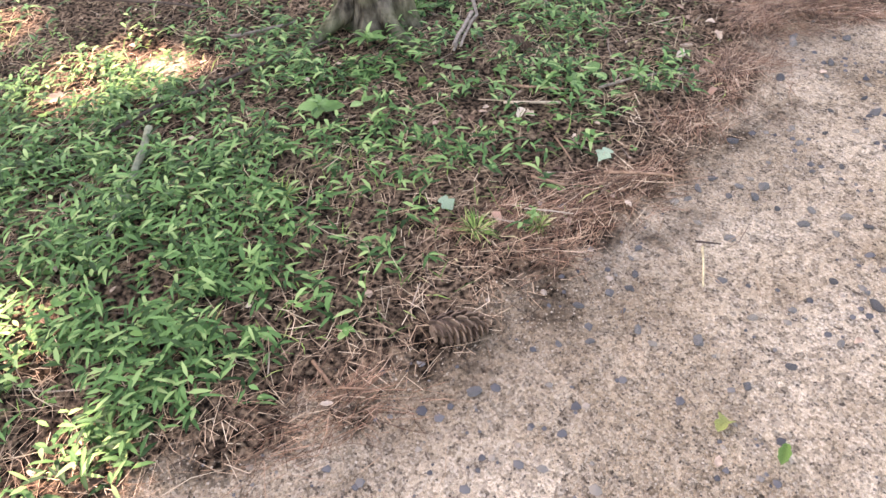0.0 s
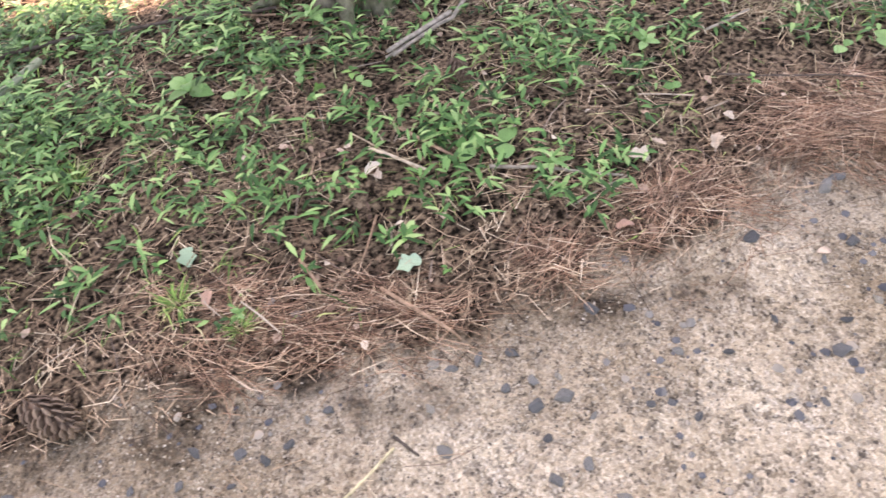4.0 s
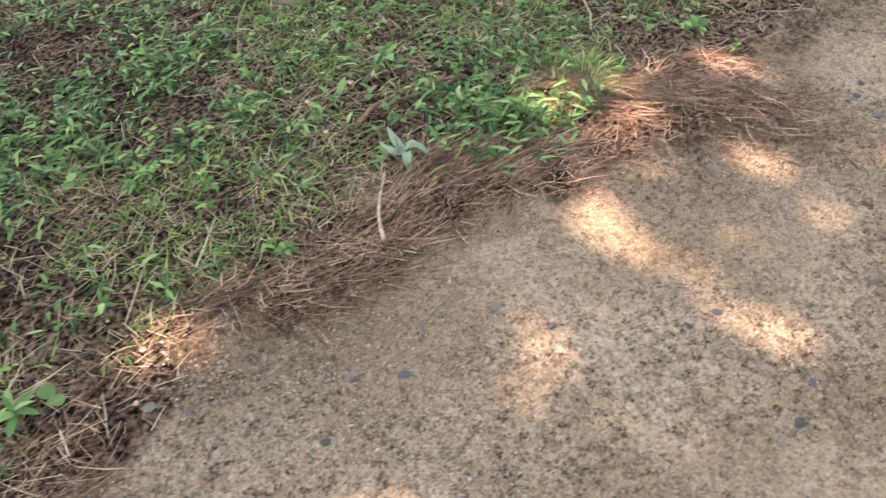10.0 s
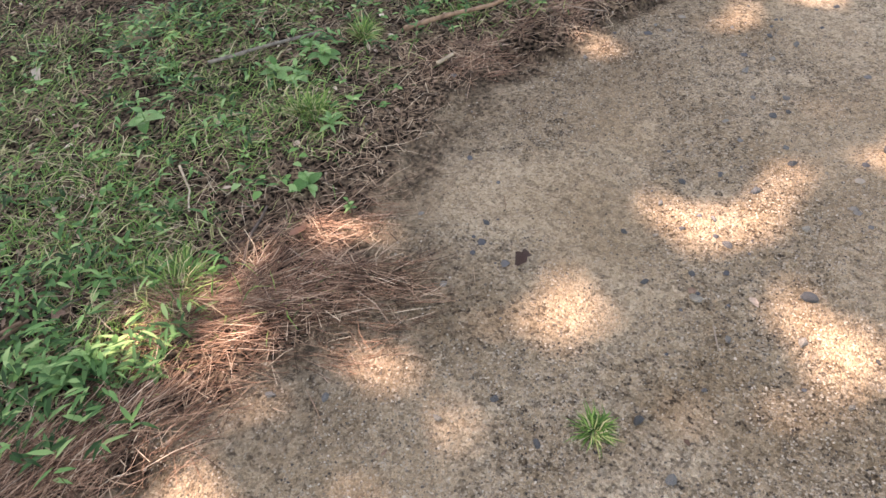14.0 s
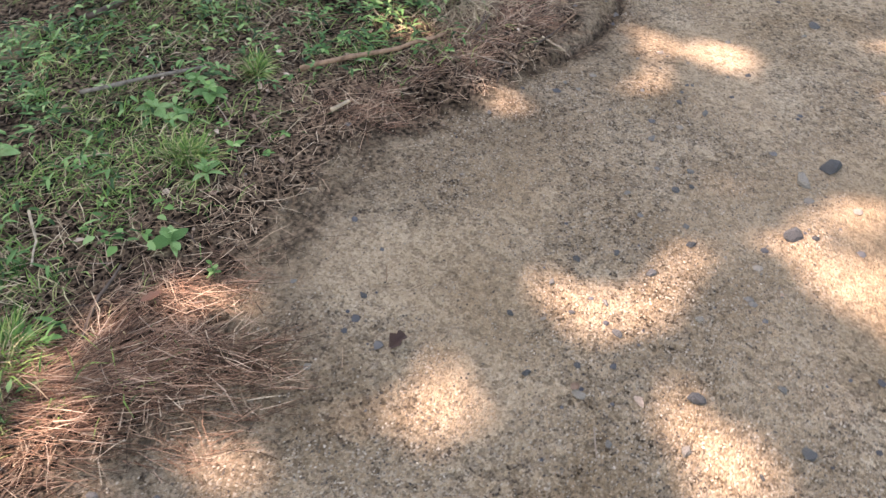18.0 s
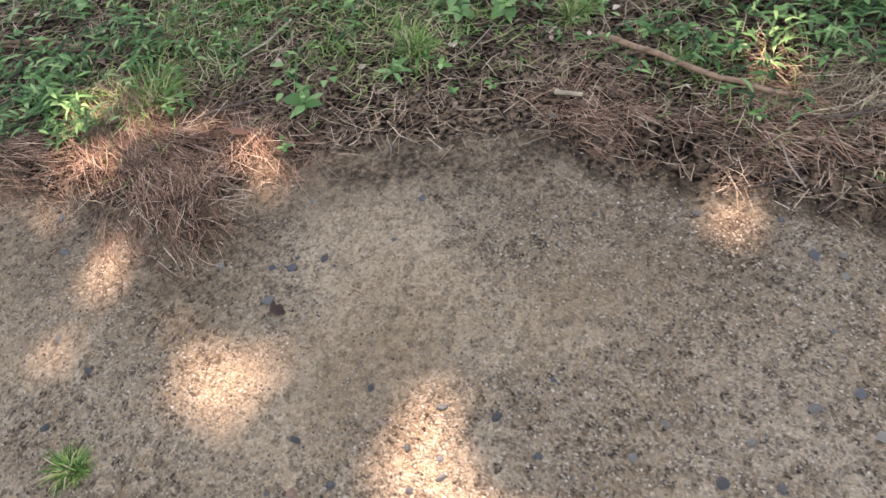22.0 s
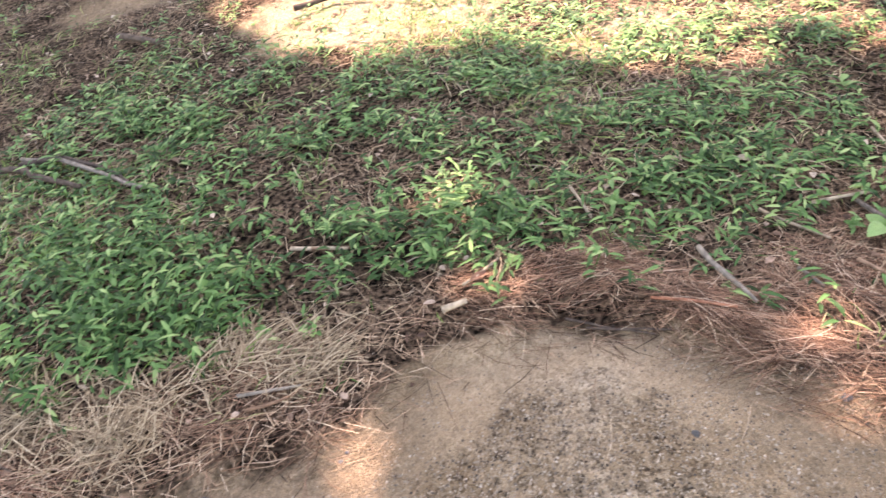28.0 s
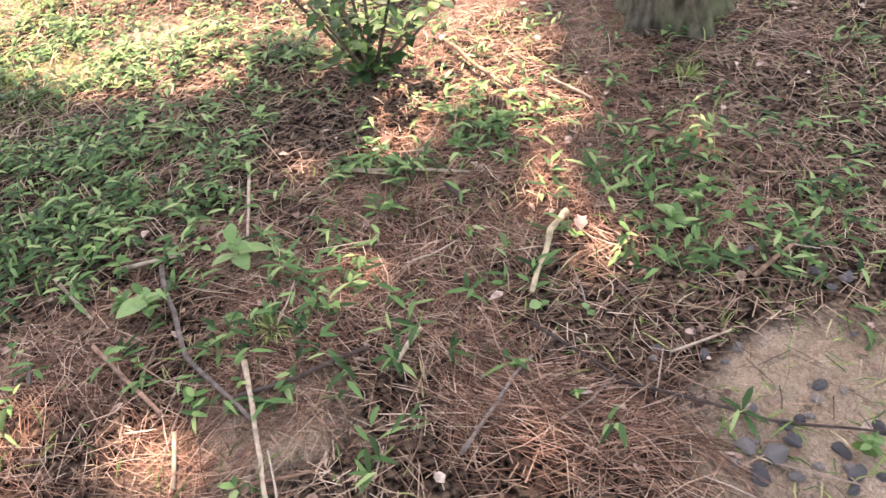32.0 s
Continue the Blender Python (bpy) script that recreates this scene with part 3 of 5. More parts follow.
def build_ground():
    nx, ny = int((X1 - X0) / CELL) + 1, int((Y1 - Y0) / CELL) + 1
    gx, gy = np.meshgrid(np.linspace(X0, X1, nx), np.linspace(Y0, Y1, ny), indexing="ij")
    d, m = bank(gx, gy), mats(gx, gy)[0]
    z = height(gx, gy, d, m)
    rim = np.minimum(np.minimum(gx - X0, X1 - gx), np.minimum(gy - Y0, Y1 - gy))
    z = z * step(0, 0.4, rim)
    verts = np.stack([gx, gy, z], -1).reshape(-1, 3)
    i = np.arange(nx * ny).reshape(nx, ny)
    faces = np.stack([i[:-1, :-1], i[1:, :-1], i[1:, 1:], i[:-1, 1:]], -1).reshape(-1, 4)
    wob = d + (vnoise(gx, gy, 0.10, 4) - 0.5) * 0.14 + (vnoise(gx, gy, 0.03, 6) - 0.5) * 0.05
    soil = step(-0.03, 0.05, wob)
    soil = np.where((gx > 5.55) & (gx < 6.5), step(0.02, 0.075, wob), soil)
    soil = soil * (1 - 0.95 * step(0.25, 0.6, bare(gx, gy) + (vnoise(gx, gy, 0.08, 8) - 0.5) * 0.3))
    soil = np.maximum(soil, 0.4 * step(0.35, 0.7, vnoise(gx, gy, 0.3, 12)) * step(-0.35, -0.05, d))
    crease, shelf = ledge(gx, gy)
    # the crease is painted dark for its shade; the shelf shows brown soil
    soil = np.maximum(soil, np.maximum(0.9 * crease, shelf * (0.12 + 0.4 * vnoise(gx, gy, 0.07, 3))))
    dirt = np.maximum(0.7 * shelf, step(0.9, 1.7, gx) * step(7.0, 6.5, gx) * (0.75 + 0.25 * step(0.3, 0.7, vnoise(gx, gy, 0.4, 17))))
    soil = np.maximum(soil, humus(gx, gy) * (0.66 + 0.28 * step(0.25, 0.65, vnoise(gx, gy, 0.05, 26))))
    soil = np.maximum(soil, 0.9 * step(0.15, 0.5, m) * (0.55 + 0.45 * step(0.2, 0.5, vnoise(gx, gy, 0.06, 26)))).ravel()
    sand = sandy(gx, gy, d)
    # the sheet goes on to the horizon
    far = 2500.0
    k = len(verts)
    outer = np.array([(X0 - far, Y0 - far, 0), (X1 + far, Y0 - far, 0), (X1 + far, Y1 + far, 0), (X0 - far, Y1 + far, 0)])
    corner = [i[0, 0], i[-1, 0], i[-1, -1], i[0, -1]]
    skirt = np.array([[corner[a], k + a, k + (a + 1) % 4, corner[(a + 1) % 4]] for a in range(4)])
    me = quick_mesh("ground", np.concatenate([verts, outer]), np.concatenate([faces, skirt[:, ::-1]]))
    me.attributes.new("bank", "FLOAT", "POINT").data.foreach_set("value", np.concatenate([soil, np.ones(4)]).astype(np.float32))
    me.attributes.new("dirt", "FLOAT", "POINT").data.foreach_set("value", np.concatenate([dirt.ravel(), np.zeros(4)]).astype(np.float32))
    me.attributes.new("coarse", "FLOAT", "POINT").data.foreach_set("value", np.concatenate([coarse(gx, gy).ravel(), np.zeros(4)]).astype(np.float32))
    me.attributes.new("sand", "FLOAT", "POINT").data.foreach_set("value", np.concatenate([sand.ravel(), np.zeros(4)]).astype(np.float32))
    ob = piece("ground", me, GROUND)
    tagged(ob, "woodland ground of pale gravel path and brown soil bank", "ground", kind="structure")


build_ground()


# ---------------------------------------------------------------- litter, grass and grit
def scatter(n, density, box=(-2.4, 9.6, -2.6, 4.0)):
    """Points in the strip beside the path, kept by a density from 0 to 1."""
    x, y = rng.uniform(box[0], box[1], n), rng.uniform(box[2], box[3], n)
    d = bank(x, y)
    keep = (d > -1.3) & (d < 3.0)
    x, y, d = x[keep], y[keep], d[keep]
    keep = rng.random(len(x)) < density(x, y, d)
    return x[keep], y[keep], d[keep]


def strips(x, y, z, length, width, turn, bend, rise, tip=0.3, sag=0.0):
    """Thin bent strips of three cross lines: needles and blades. rise: slope of the strip; sag: how far the end curls down."""
    n = len(x)
    s = np.array([0.0, 0.5, 1.0])
    ang = turn[:, None] + bend[:, None] * (s - 0.5)
    step_len = length[:, None] / 2
    dx = np.concatenate([np.zeros((n, 1)), np.cumsum(np.cos(ang[:, :2] + bend[:, None] * 0.25) * step_len, 1)], 1)
    dy = np.concatenate([np.zeros((n, 1)), np.cumsum(np.sin(ang[:, :2] + bend[:, None] * 0.25) * step_len, 1)], 1)
    up = rise[:, None] * length[:, None] * s - sag * length[:, None] * s * s
    flat = np.sqrt(np.clip(1 - rise ** 2, 0.05, 1))[:, None]
    cx, cy, cz = x[:, None] + dx * flat, y[:, None] + dy * flat, z[:, None] + up
    w = width[:, None] * np.array([0.7, 1.0, tip]) / 2
    ox, oy = -np.sin(ang) * w, np.cos(ang) * w
    left, right = np.stack([cx - ox, cy - oy, cz], -1), np.stack([cx + ox, cy + oy, cz + w * 0.5], -1)
    verts = np.stack([left, right], 2).reshape(-1, 3)
    b = np.arange(n)[:, None] * 6
    faces = np.concatenate([b + np.array([0, 1, 3, 2]), b + np.array([2, 3, 5, 4])], 0)
    return verts, faces


def needle_density(x, y, d):
    band = np.exp(-((d - 0.12) / 0.22) ** 2)
    patchy = step(0.25, 0.7, vnoise(x, y, 0.35, 1)) * (0.25 + 0.75 * step(0.3, 0.6, vnoise(x, y, 0.11, 14)))
    base = step(-0.02, 0.1, d) * (0.16 + 0.6 * patchy)
    thin = 0.015 * step(-0.5, 0.0, d) + 0.35 * step(0.35, 0.7, vnoise(x, y, 0.25, 3)) * step(-0.22, -0.02, d) * step(0.6, 0.9, x) * step(2.0, 1.6, x)
    end = 0.6 * step(6.4, 6.9, x) * step(-0.05, 0.1, d)
    return np.clip(np.maximum.reduce([0.75 * band * step(-0.06, 0.04, d), base, thin, end, 0 * d]), 0, 1) * (1 - 0.8 * step(0.3, 0.65, bare(x, y)))


def build_needles():
    x, y, d = scatter(78000, needle_density)
    n = len(x)
    z = height(x, y) + rng.uniform(0.003, 0.016, n)
    v, f = strips(x, y, z, rng.uniform(0.05, 0.14, n), rng.uniform(0.0009, 0.0018, n), rng.normal(-0.7, 1.1, n) + 3.0 * (vnoise(x, y, 0.3, 33) - 0.5), rng.normal(0, 0.7, n), rng.normal(0.0, 0.05, n))
    x, y, d = scatter(330000, needle_density)
    n = len(x)
    z, a, w = height(x, y) + rng.uniform(0.0, 0.010, n), rng.uniform(0, 6.283, n), rng.uniform(0.0005, 0.0010, n)
    ux, uy, half = np.cos(a), np.sin(a), rng.uniform(0.010, 0.034, n)
    tilt = rng.normal(0, 0.06, n) * half
    q = np.stack([np.stack([x + ux * half * p - uy * w * o, y + uy * half * p + ux * w * o, z + tilt * p], -1) for p, o in ((-1, -1), (-1, 1), (1, 1), (1, -1))], 1)
    f = np.concatenate([f, len(v) + np.arange(4 * n).reshape(-1, 4)])
    v = np.concatenate([v, q.reshape(-1, 3)])
    ob = piece("pine_needles", quick_mesh("pine_needles", v, f), LOOSE)
    tagged(ob, "loose brown pine needles strewn over the bank", "pine needles", kind="stuff")
    packs = []
    for outline, a, jumble, thick in DRIFTS:
        lo, hi = outline.min(0) - 0.06, outline.max(0) + 0.06
        n = int((hi[0] - lo[0]) * (hi[1] - lo[1]) * (12000 + 26000 * thick))
        x, y = rng.uniform(lo[0], hi[0], n), rng.uniform(lo[1], hi[1], n)
        e = inside(x, y, outline) + (vnoise(x, y, 0.08, 21) - 0.5) * 0.12 + (vnoise(x, y, 0.025, 22) - 0.5) * 0.05
        gone = min(0.95, 1.25 - 0.6 * thick) * step(0.28, 0.62, 0.55 * vnoise(x, y, 0.13, 29) + 0.45 * vnoise(x, y, 0.05, 30))
        keep = rng.random(n) < step(-0.06, 0.06, e) * (1 - gone)
        x, y, e = x[keep], y[keep], e[keep]
        n = len(x)
        z = height(x, y) + rng.random(n) ** 1.5 * 0.016 * thick * step(-0.04, 0.05, e) + 0.002
        swirl = (vnoise(x, y, 0.13, 6) - 0.5) * (0.9 + 1.6 * jumble) + (vnoise(x, y, 0.05, 7) - 0.5) * 0.8
        turn = a + swirl + rng.normal(0, 0.14 + 0.5 * jumble, n) + math.pi * rng.integers(0, 2, n) + np.where(rng.random(n) < 0.22, rng.normal(0, 1.0, n), 0)
        packs.append((x, y, z, turn))
    x, y, z, turn = (np.concatenate([p[k] for p in packs]) for k in range(4))
    n = len(x)
    v, f = strips(x, y, z, rng.uniform(0.045, 0.13, n), rng.uniform(0.0008, 0.0016, n), turn, rng.normal(0, 0.35, n), rng.normal(0.0, 0.06, n))
    ob = piece("needle_drifts", quick_mesh("needle_drifts", v, f), NEEDLES)
    tagged(ob, "thick drifts of red-brown pine needles along the path", "pine needles", kind="stuff")


def leaf_cards(x, y, z, length, width, turn, rise):
    """Pointed leaves with a fold along the middle, eight corners each."""
    n = len(x)
    c, s = np.cos(turn), np.sin(turn)
    along = np.array([0.0, 0.3, 0.3, 0.3, 0.68, 0.68, 0.68, 1.0])
    side = np.array([0.0, 1.0, 0.0, -1.0, 0.78, 0.0, -0.78, 0.0])
    lift = np.array([0.0, 0.16, 0.0, 0.16, 0.12, 0.0, 0.12, 0.0])
    a, b = length[:, None] * along, width[:, None] / 2 * side
    zz = z[:, None] + rise[:, None] * a - 0.9 * a * a / length[:, None] * np.clip(rise[:, None], 0.1, 1) + width[:, None] * lift
    px, py = x[:, None] + a * c[:, None] - b * s[:, None], y[:, None] + a * s[:, None] + b * c[:, None]
    verts = np.stack([px, py, zz], -1).reshape(-1, 3)
    k = np.arange(n)[:, None] * 8
    faces = np.concatenate([k + np.array(c) for c in ((0, 2, 1), (0, 3, 2), (1, 2, 5), (1, 5, 4), (2, 3, 6), (2, 6, 5), (4, 5, 7), (5, 6, 7))], 0)
    return verts, faces


def weed_density(x, y, d):
    lump = step(0.36, 0.62, 0.55 * vnoise(x, y, 0.17, 7) + 0.45 * vnoise(x, y, 0.06, 13))
    return np.clip(spots(x, y, WEEDS) * (0.10 + 1.15 * lump) + 0.05 * lump * step(0.2, 0.5, d), 0, 1) * np.where((x > 4.4) & (x < 6.0), step(0.2, 0.42, d), step(0.04, 0.16, d)) * (1 - np.clip(spots(x, y, THIN), 0, 1))


def build_weeds():
    x, y, d = scatter(120000, weed_density)
    n, k = len(x), 5
    tall = rng.uniform(0.02, 0.075, n) + 0.055 * rng.random(n) * step(0.5, 1.1, spots(x, y, WEEDS))
    ground_z, lean = height(x, y), rng.uniform(0, 6.283, n)
    at = (np.arange(k) + 0.6) / k
    lx = (x[:, None] + np.cos(lean)[:, None] * tall[:, None] * 0.7 * at).ravel()
    ly = (y[:, None] + np.sin(lean)[:, None] * tall[:, None] * 0.7 * at).ravel()
    lz = (ground_z[:, None] + tall[:, None] * at).ravel()
    m = n * k
    v, f = leaf_cards(lx, ly, lz, rng.uniform(0.025, 0.06, m), rng.uniform(0.006, 0.0125, m), rng.uniform(0, 6.283, m), rng.uniform(0.05, 0.7, m))
    ob = piece("stilt_grass", quick_mesh("stilt_grass", v, f), WEED, smooth=False)
    tagged(ob, "low bright green weeds with narrow pointed leaves", "weeds", kind="stuff")


def build_seedlings():
    """Small rosettes of broad leaves between the weeds and grass."""
    def much(x, y, d):
        lump = step(0.45, 0.62, 0.5 * vnoise(x, y, 0.2, 43) + 0.5 * vnoise(x, y, 0.07, 44))
        return (np.clip(0.7 * spots(x, y, WEEDS) + 0.55 * spots(x, y, FINE), 0, 1) * lump + 0.05) * step(0.1, 0.3, d)

    x, y, d = scatter(16000, much)
    n, k = len(x), 5
    tall, first = rng.uniform(0.012, 0.06, n), rng.uniform(0, 6.283, n)
    turn = first[:, None] + np.arange(k) * 1.35 + rng.normal(0, 0.2, (n, k))
    length = rng.uniform(0.014, 0.034, n)[:, None] * rng.uniform(0.6, 1.15, (n, k))
    lz = (height(x, y) + tall)[:, None] * np.ones(k) - np.arange(k) * 0.004
    v, f = leaf_cards(np.repeat(x, k), np.repeat(y, k), lz.ravel(), length.ravel(), (length * rng.uniform(0.42, 0.62, (n, k))).ravel(), turn.ravel(), rng.uniform(0.0, 0.6, n * k))
    ob = piece("seedlings", quick_mesh("seedlings", v, f), SEEDLING)
    tagged(ob, "small broad-leaved green seedlings scattered among the grass", "seedlings", kind="stuff")


def build_straw():
    x, y, d = scatter(120000, lambda x, y, d: np.clip(0.5 * spots(x, y, FINE) + 0.3 * spots(x, y, WEEDS) + 0.12, 0, 1) * step(0.38, 0.66, vnoise(x, y, 0.16, 47)) * step(0.05, 0.25, d))
    for hx, hy, r in HEAPS:
        k = int(24000 * r * r)
        x, y = np.concatenate([x, rng.normal(hx, r * 0.55, k)]), np.concatenate([y, rng.normal(hy, r * 0.45, k)])
    n = len(x)
    v, f = strips(x, y, height(x, y) + rng.uniform(0.004, 0.03, n), rng.uniform(0.04, 0.14, n), rng.uniform(0.0012, 0.0028, n), rng.normal(0, 1.0, n) + 4 * vnoise(x, y, 0.2, 48), rng.normal(0, 0.6, n), rng.normal(0.05, 0.12, n), 0.3, 0.1)
    ob = piece("dead_grass", quick_mesh("dead_grass", v, f), STRAW)
    tagged(ob, "pale dry grass stalks lying among the green blades", "dead grass", kind="stuff")


def build_round_weeds():
    x, y, d = scatter(26000, lambda x, y, d: np.clip(spots(x, y, ROUND) * step(0.35, 0.65, vnoise(x, y, 0.1, 27)), 0, 1) * step(0.15, 0.3, d))
    n = len(x)
    v, f = leaf_cards(x, y, height(x, y) + rng.uniform(0.01, 0.05, n), rng.uniform(0.018, 0.036, n), rng.uniform(0.014, 0.026, n), rng.uniform(0, 6.283, n), rng.uniform(-0.1, 0.4, n))
    ob = piece("round_leaved_weeds", quick_mesh("round_leaved_weeds", v, f), PALEWEED, smooth=False)
    tagged(ob, "low pale green round-leaved weeds covering the bank", "weeds", kind="stuff")


def build_blades():
    x, y, d = scatter(640000, lambda x, y, d: np.clip((spots(x, y, FINE) * 1.05 + 0.07) * (0.06 + 1.1 * step(0.40, 0.64, 0.6 * vnoise(x, y, 0.24, 11) + 0.4 * vnoise(x, y, 0.07, 12))), 0, 1) * step(0.05, 0.25, d) * (1 - 0.7 * np.clip(spots(x, y, THIN), 0, 1)))
    n = len(x)
    v, f = strips(x, y, height(x, y), rng.uniform(0.025, 0.09, n), rng.uniform(0.0016, 0.0036, n), rng.uniform(0, 6.283, n), rng.normal(0, 0.5, n), rng.uniform(0.15, 0.85, n), 0.15, 0.35)
    ob = piece("grass", quick_mesh("grass", v, f), BLADE)
    tagged(ob, "thin patchy green and straw-coloured grass on the bank", "grass", kind="stuff")


def build_pebbles():
    def much(x, y, d):
        lie = (0.12 + 0.6 * coarse(x, y)) * (1 - 0.3 * step(1.6, 0.6, x))
        return step(0.10, -0.06, d + (vnoise(x, y, 0.1, 4) - 0.5) * 0.14) * lie * (1 - 0.5 * sandy(x, y, d)) * (1 - 0.85 * ledge(x, y)[1]) * (1 - 0.6 * humus(x, y)) + 0.012 * step(0.5, 0.1, d)

    x = rng.uniform(-2.2, 8.6, 640000)
    y = np.interp(x, EDGE[:, 0], EDGE[:, 1]) + rng.uniform(-1.25, 0.2, len(x))
    d = bank(x, y)
    keep = rng.random(len(x)) < much(x, y, d)
    x, y, d = x[keep], y[keep], d[keep]
    n = len(x)
    ring = np.arange(5) / 5 * 2 * math.pi
    corners = np.concatenate([np.stack([np.cos(ring), np.sin(ring), 0 * ring], 1), [(0, 0, 0.75)]])
    r = 0.0012 + 0.0022 * rng.random(n) ** 3
    v = corners * rng.uniform(0.7, 1.25, (n, 6, 3)) * r[:, None, None] * np.array([1.2, 0.9, 1.0])
    v[:, 5, :2] += rng.normal(0, 0.3, (n, 2)) * r[:, None]
    a = rng.uniform(0, 6.283, n)
    ca, sa = np.cos(a)[:, None], np.sin(a)[:, None]
    v = np.stack([v[..., 0] * ca - v[..., 1] * sa, v[..., 0] * sa + v[..., 1] * ca, v[..., 2]], -1)
    v = v + np.stack([x, y, height(x, y) - r * 0.05], -1)[:, None]
    tri = np.array([(k, (k + 1) % 5, 5) for k in range(5)])
    f = (np.arange(n)[:, None, None] * 6 + tri).reshape(-1, 3)
    ob = piece("gravel", quick_mesh("gravel", v.reshape(-1, 3), f), PEBBLE)
    tagged(ob, "pale cream grit and small pebbles of the path", "gravel", kind="stuff")


def build_small_stones():
    x, y, d = scatter(30000, lambda x, y, d: step(0.08, -0.05, d) * (0.8 * step(1.8, 0.8, x) + 0.14) * step(0.3, 0.6, vnoise(x, y, 0.2, 23)) + 0.004)
    n = len(x)
    corners = np.array([(1, 0.2, -0.1), (0.45, 0.85, 0.1), (-0.5, 0.8, 0), (-1, -0.1, 0.1), (-0.4, -0.8, 0), (0.6, -0.75, 0.05), (0.35, 0.15, 0.6), (-0.3, -0.1, 0.62)])
    tri = np.array([(0, 1, 6), (1, 2, 6), (2, 7, 6), (2, 3, 7), (3, 4, 7), (4, 5, 7), (5, 6, 7), (5, 0, 6)])
    r = 0.0035 + 0.0095 * rng.random(n) ** 2.5
    v = corners * rng.uniform(0.75, 1.25, (n, 8, 3)) * r[:, None, None]
    a = rng.uniform(0, 6.283, n)
    ca, sa = np.cos(a)[:, None], np.sin(a)[:, None]
    v = np.stack([v[..., 0] * ca - v[..., 1] * sa, v[..., 0] * sa + v[..., 1] * ca, v[..., 2]], -1) + np.stack([x, y, height(x, y) + r * 0.1], -1)[:, None]
    f = (np.arange(n)[:, None, None] * 8 + tri).reshape(-1, 3)
    ob = piece("small_stones", quick_mesh("small_stones", v.reshape(-1, 3), f), CHIPS, smooth=False)
    tagged(ob, "scattered grey and brown stone chips on the path", "stone chips", kind="stuff")


CRUMBS = varied("leaf crumbs", [(0.0, (0.05, 0.03, 0.022)), (0.35, (0.16, 0.10, 0.068)), (0.7, (0.34, 0.23, 0.165)), (1.0, (0.58, 0.47, 0.36))], 0.75, scatter=0.1, spots_scale=80)
TWIGS = varied("twig crumbs", [(0.0, (0.05, 0.036, 0.028)), (0.5, (0.14, 0.10, 0.075)), (0.85, (0.24, 0.19, 0.145)), (1.0, (0.38, 0.31, 0.23))], 0.8)


def build_crumbs():
    x, y, d = scatter(17000, lambda x, y, d: step(0.0, 0.15, d) * (0.25 + 0.75 * step(0.3, 0.7, vnoise(x, y, 0.22, 61))) * 0.5 + 0.01)
    n = len(x)
    v, f = leaf_cards(x, y, height(x, y) + rng.uniform(0.004, 0.014, n), rng.uniform(0.008, 0.034, n), rng.uniform(0.006, 0.020, n), rng.uniform(0, 6.283, n), rng.normal(0.1, 0.3, n))
    ob = piece("leaf_litter", quick_mesh("leaf_litter", v, f), CRUMBS, smooth=False)
    tagged(ob, "brown crumbled dead leaves scattered among the needles", "leaf litter", kind="stuff")
    x, y, d = scatter(5200, lambda x, y, d: step(0.0, 0.2, d) * (0.35 + 0.65 * step(0.35, 0.7, vnoise(x, y, 0.4, 63))) + 0.01)
    n = len(x)
    v, f = strips(x, y, height(x, y) + rng.uniform(0.006, 0.016, n), rng.uniform(0.03, 0.16, n), rng.uniform(0.0018, 0.0042, n), rng.uniform(0, 6.283, n), rng.normal(0, 0.35, n), rng.normal(0, 0.04, n), 0.6)
    ob = piece("twig_litter", quick_mesh("twig_litter", v, f), TWIGS)
    tagged(ob, "thin broken brown twigs strewn over the bank", "twigs", kind="stuff")


build_small_stones()
build_crumbs()
build_needles()
build_weeds()
build_round_weeds()
build_seedlings()
build_straw()
build_blades()
build_pebbles()


# ---------------------------------------------------------------- things
def tube(points, radii, sides=7, rough=0.0):
    """A closed bent tube through points, with a radius at each."""
    bm = bmesh.new()
    rings = []
    pts = [Vector(p) for p in points]
    for k, p in enumerate(pts):
        way = (pts[min(k + 1, len(pts) - 1)] - pts[max(k - 1, 0)]).normalized()
        side = way.cross(Vector((0, 0, 1)) if abs(way.z) < 0.9 else Vector((1, 0, 0))).normalized()
        over = side.cross(way)
        ring = []
        for s in range(sides):
            a = 2 * math.pi * s / sides
            r = radii[k] * (1 + rough * random.uniform(-1, 1))
            ring.append(bm.verts.new(p + side * math.cos(a) * r + over * math.sin(a) * r))
        rings.append(ring)
    for a, b in zip(rings, rings[1:]):
        for s in range(sides):
            bm.faces.new((a[s], a[(s + 1) % sides], b[(s + 1) % sides], b[s]))
    bm.faces.new(rings[0][::-1])
    bm.faces.new(rings[-1])
    bmesh.ops.recalc_face_normals(bm, faces=bm.faces)
    return bm


STICK_WORDS = {"pale": "bleached bare", "grey": "weathered grey", "brown": "brown bark-covered", "dark": "dark decaying", "mossy": "grey-green mossy", "yellow": "yellowed barkless", "red": "reddish thin"}


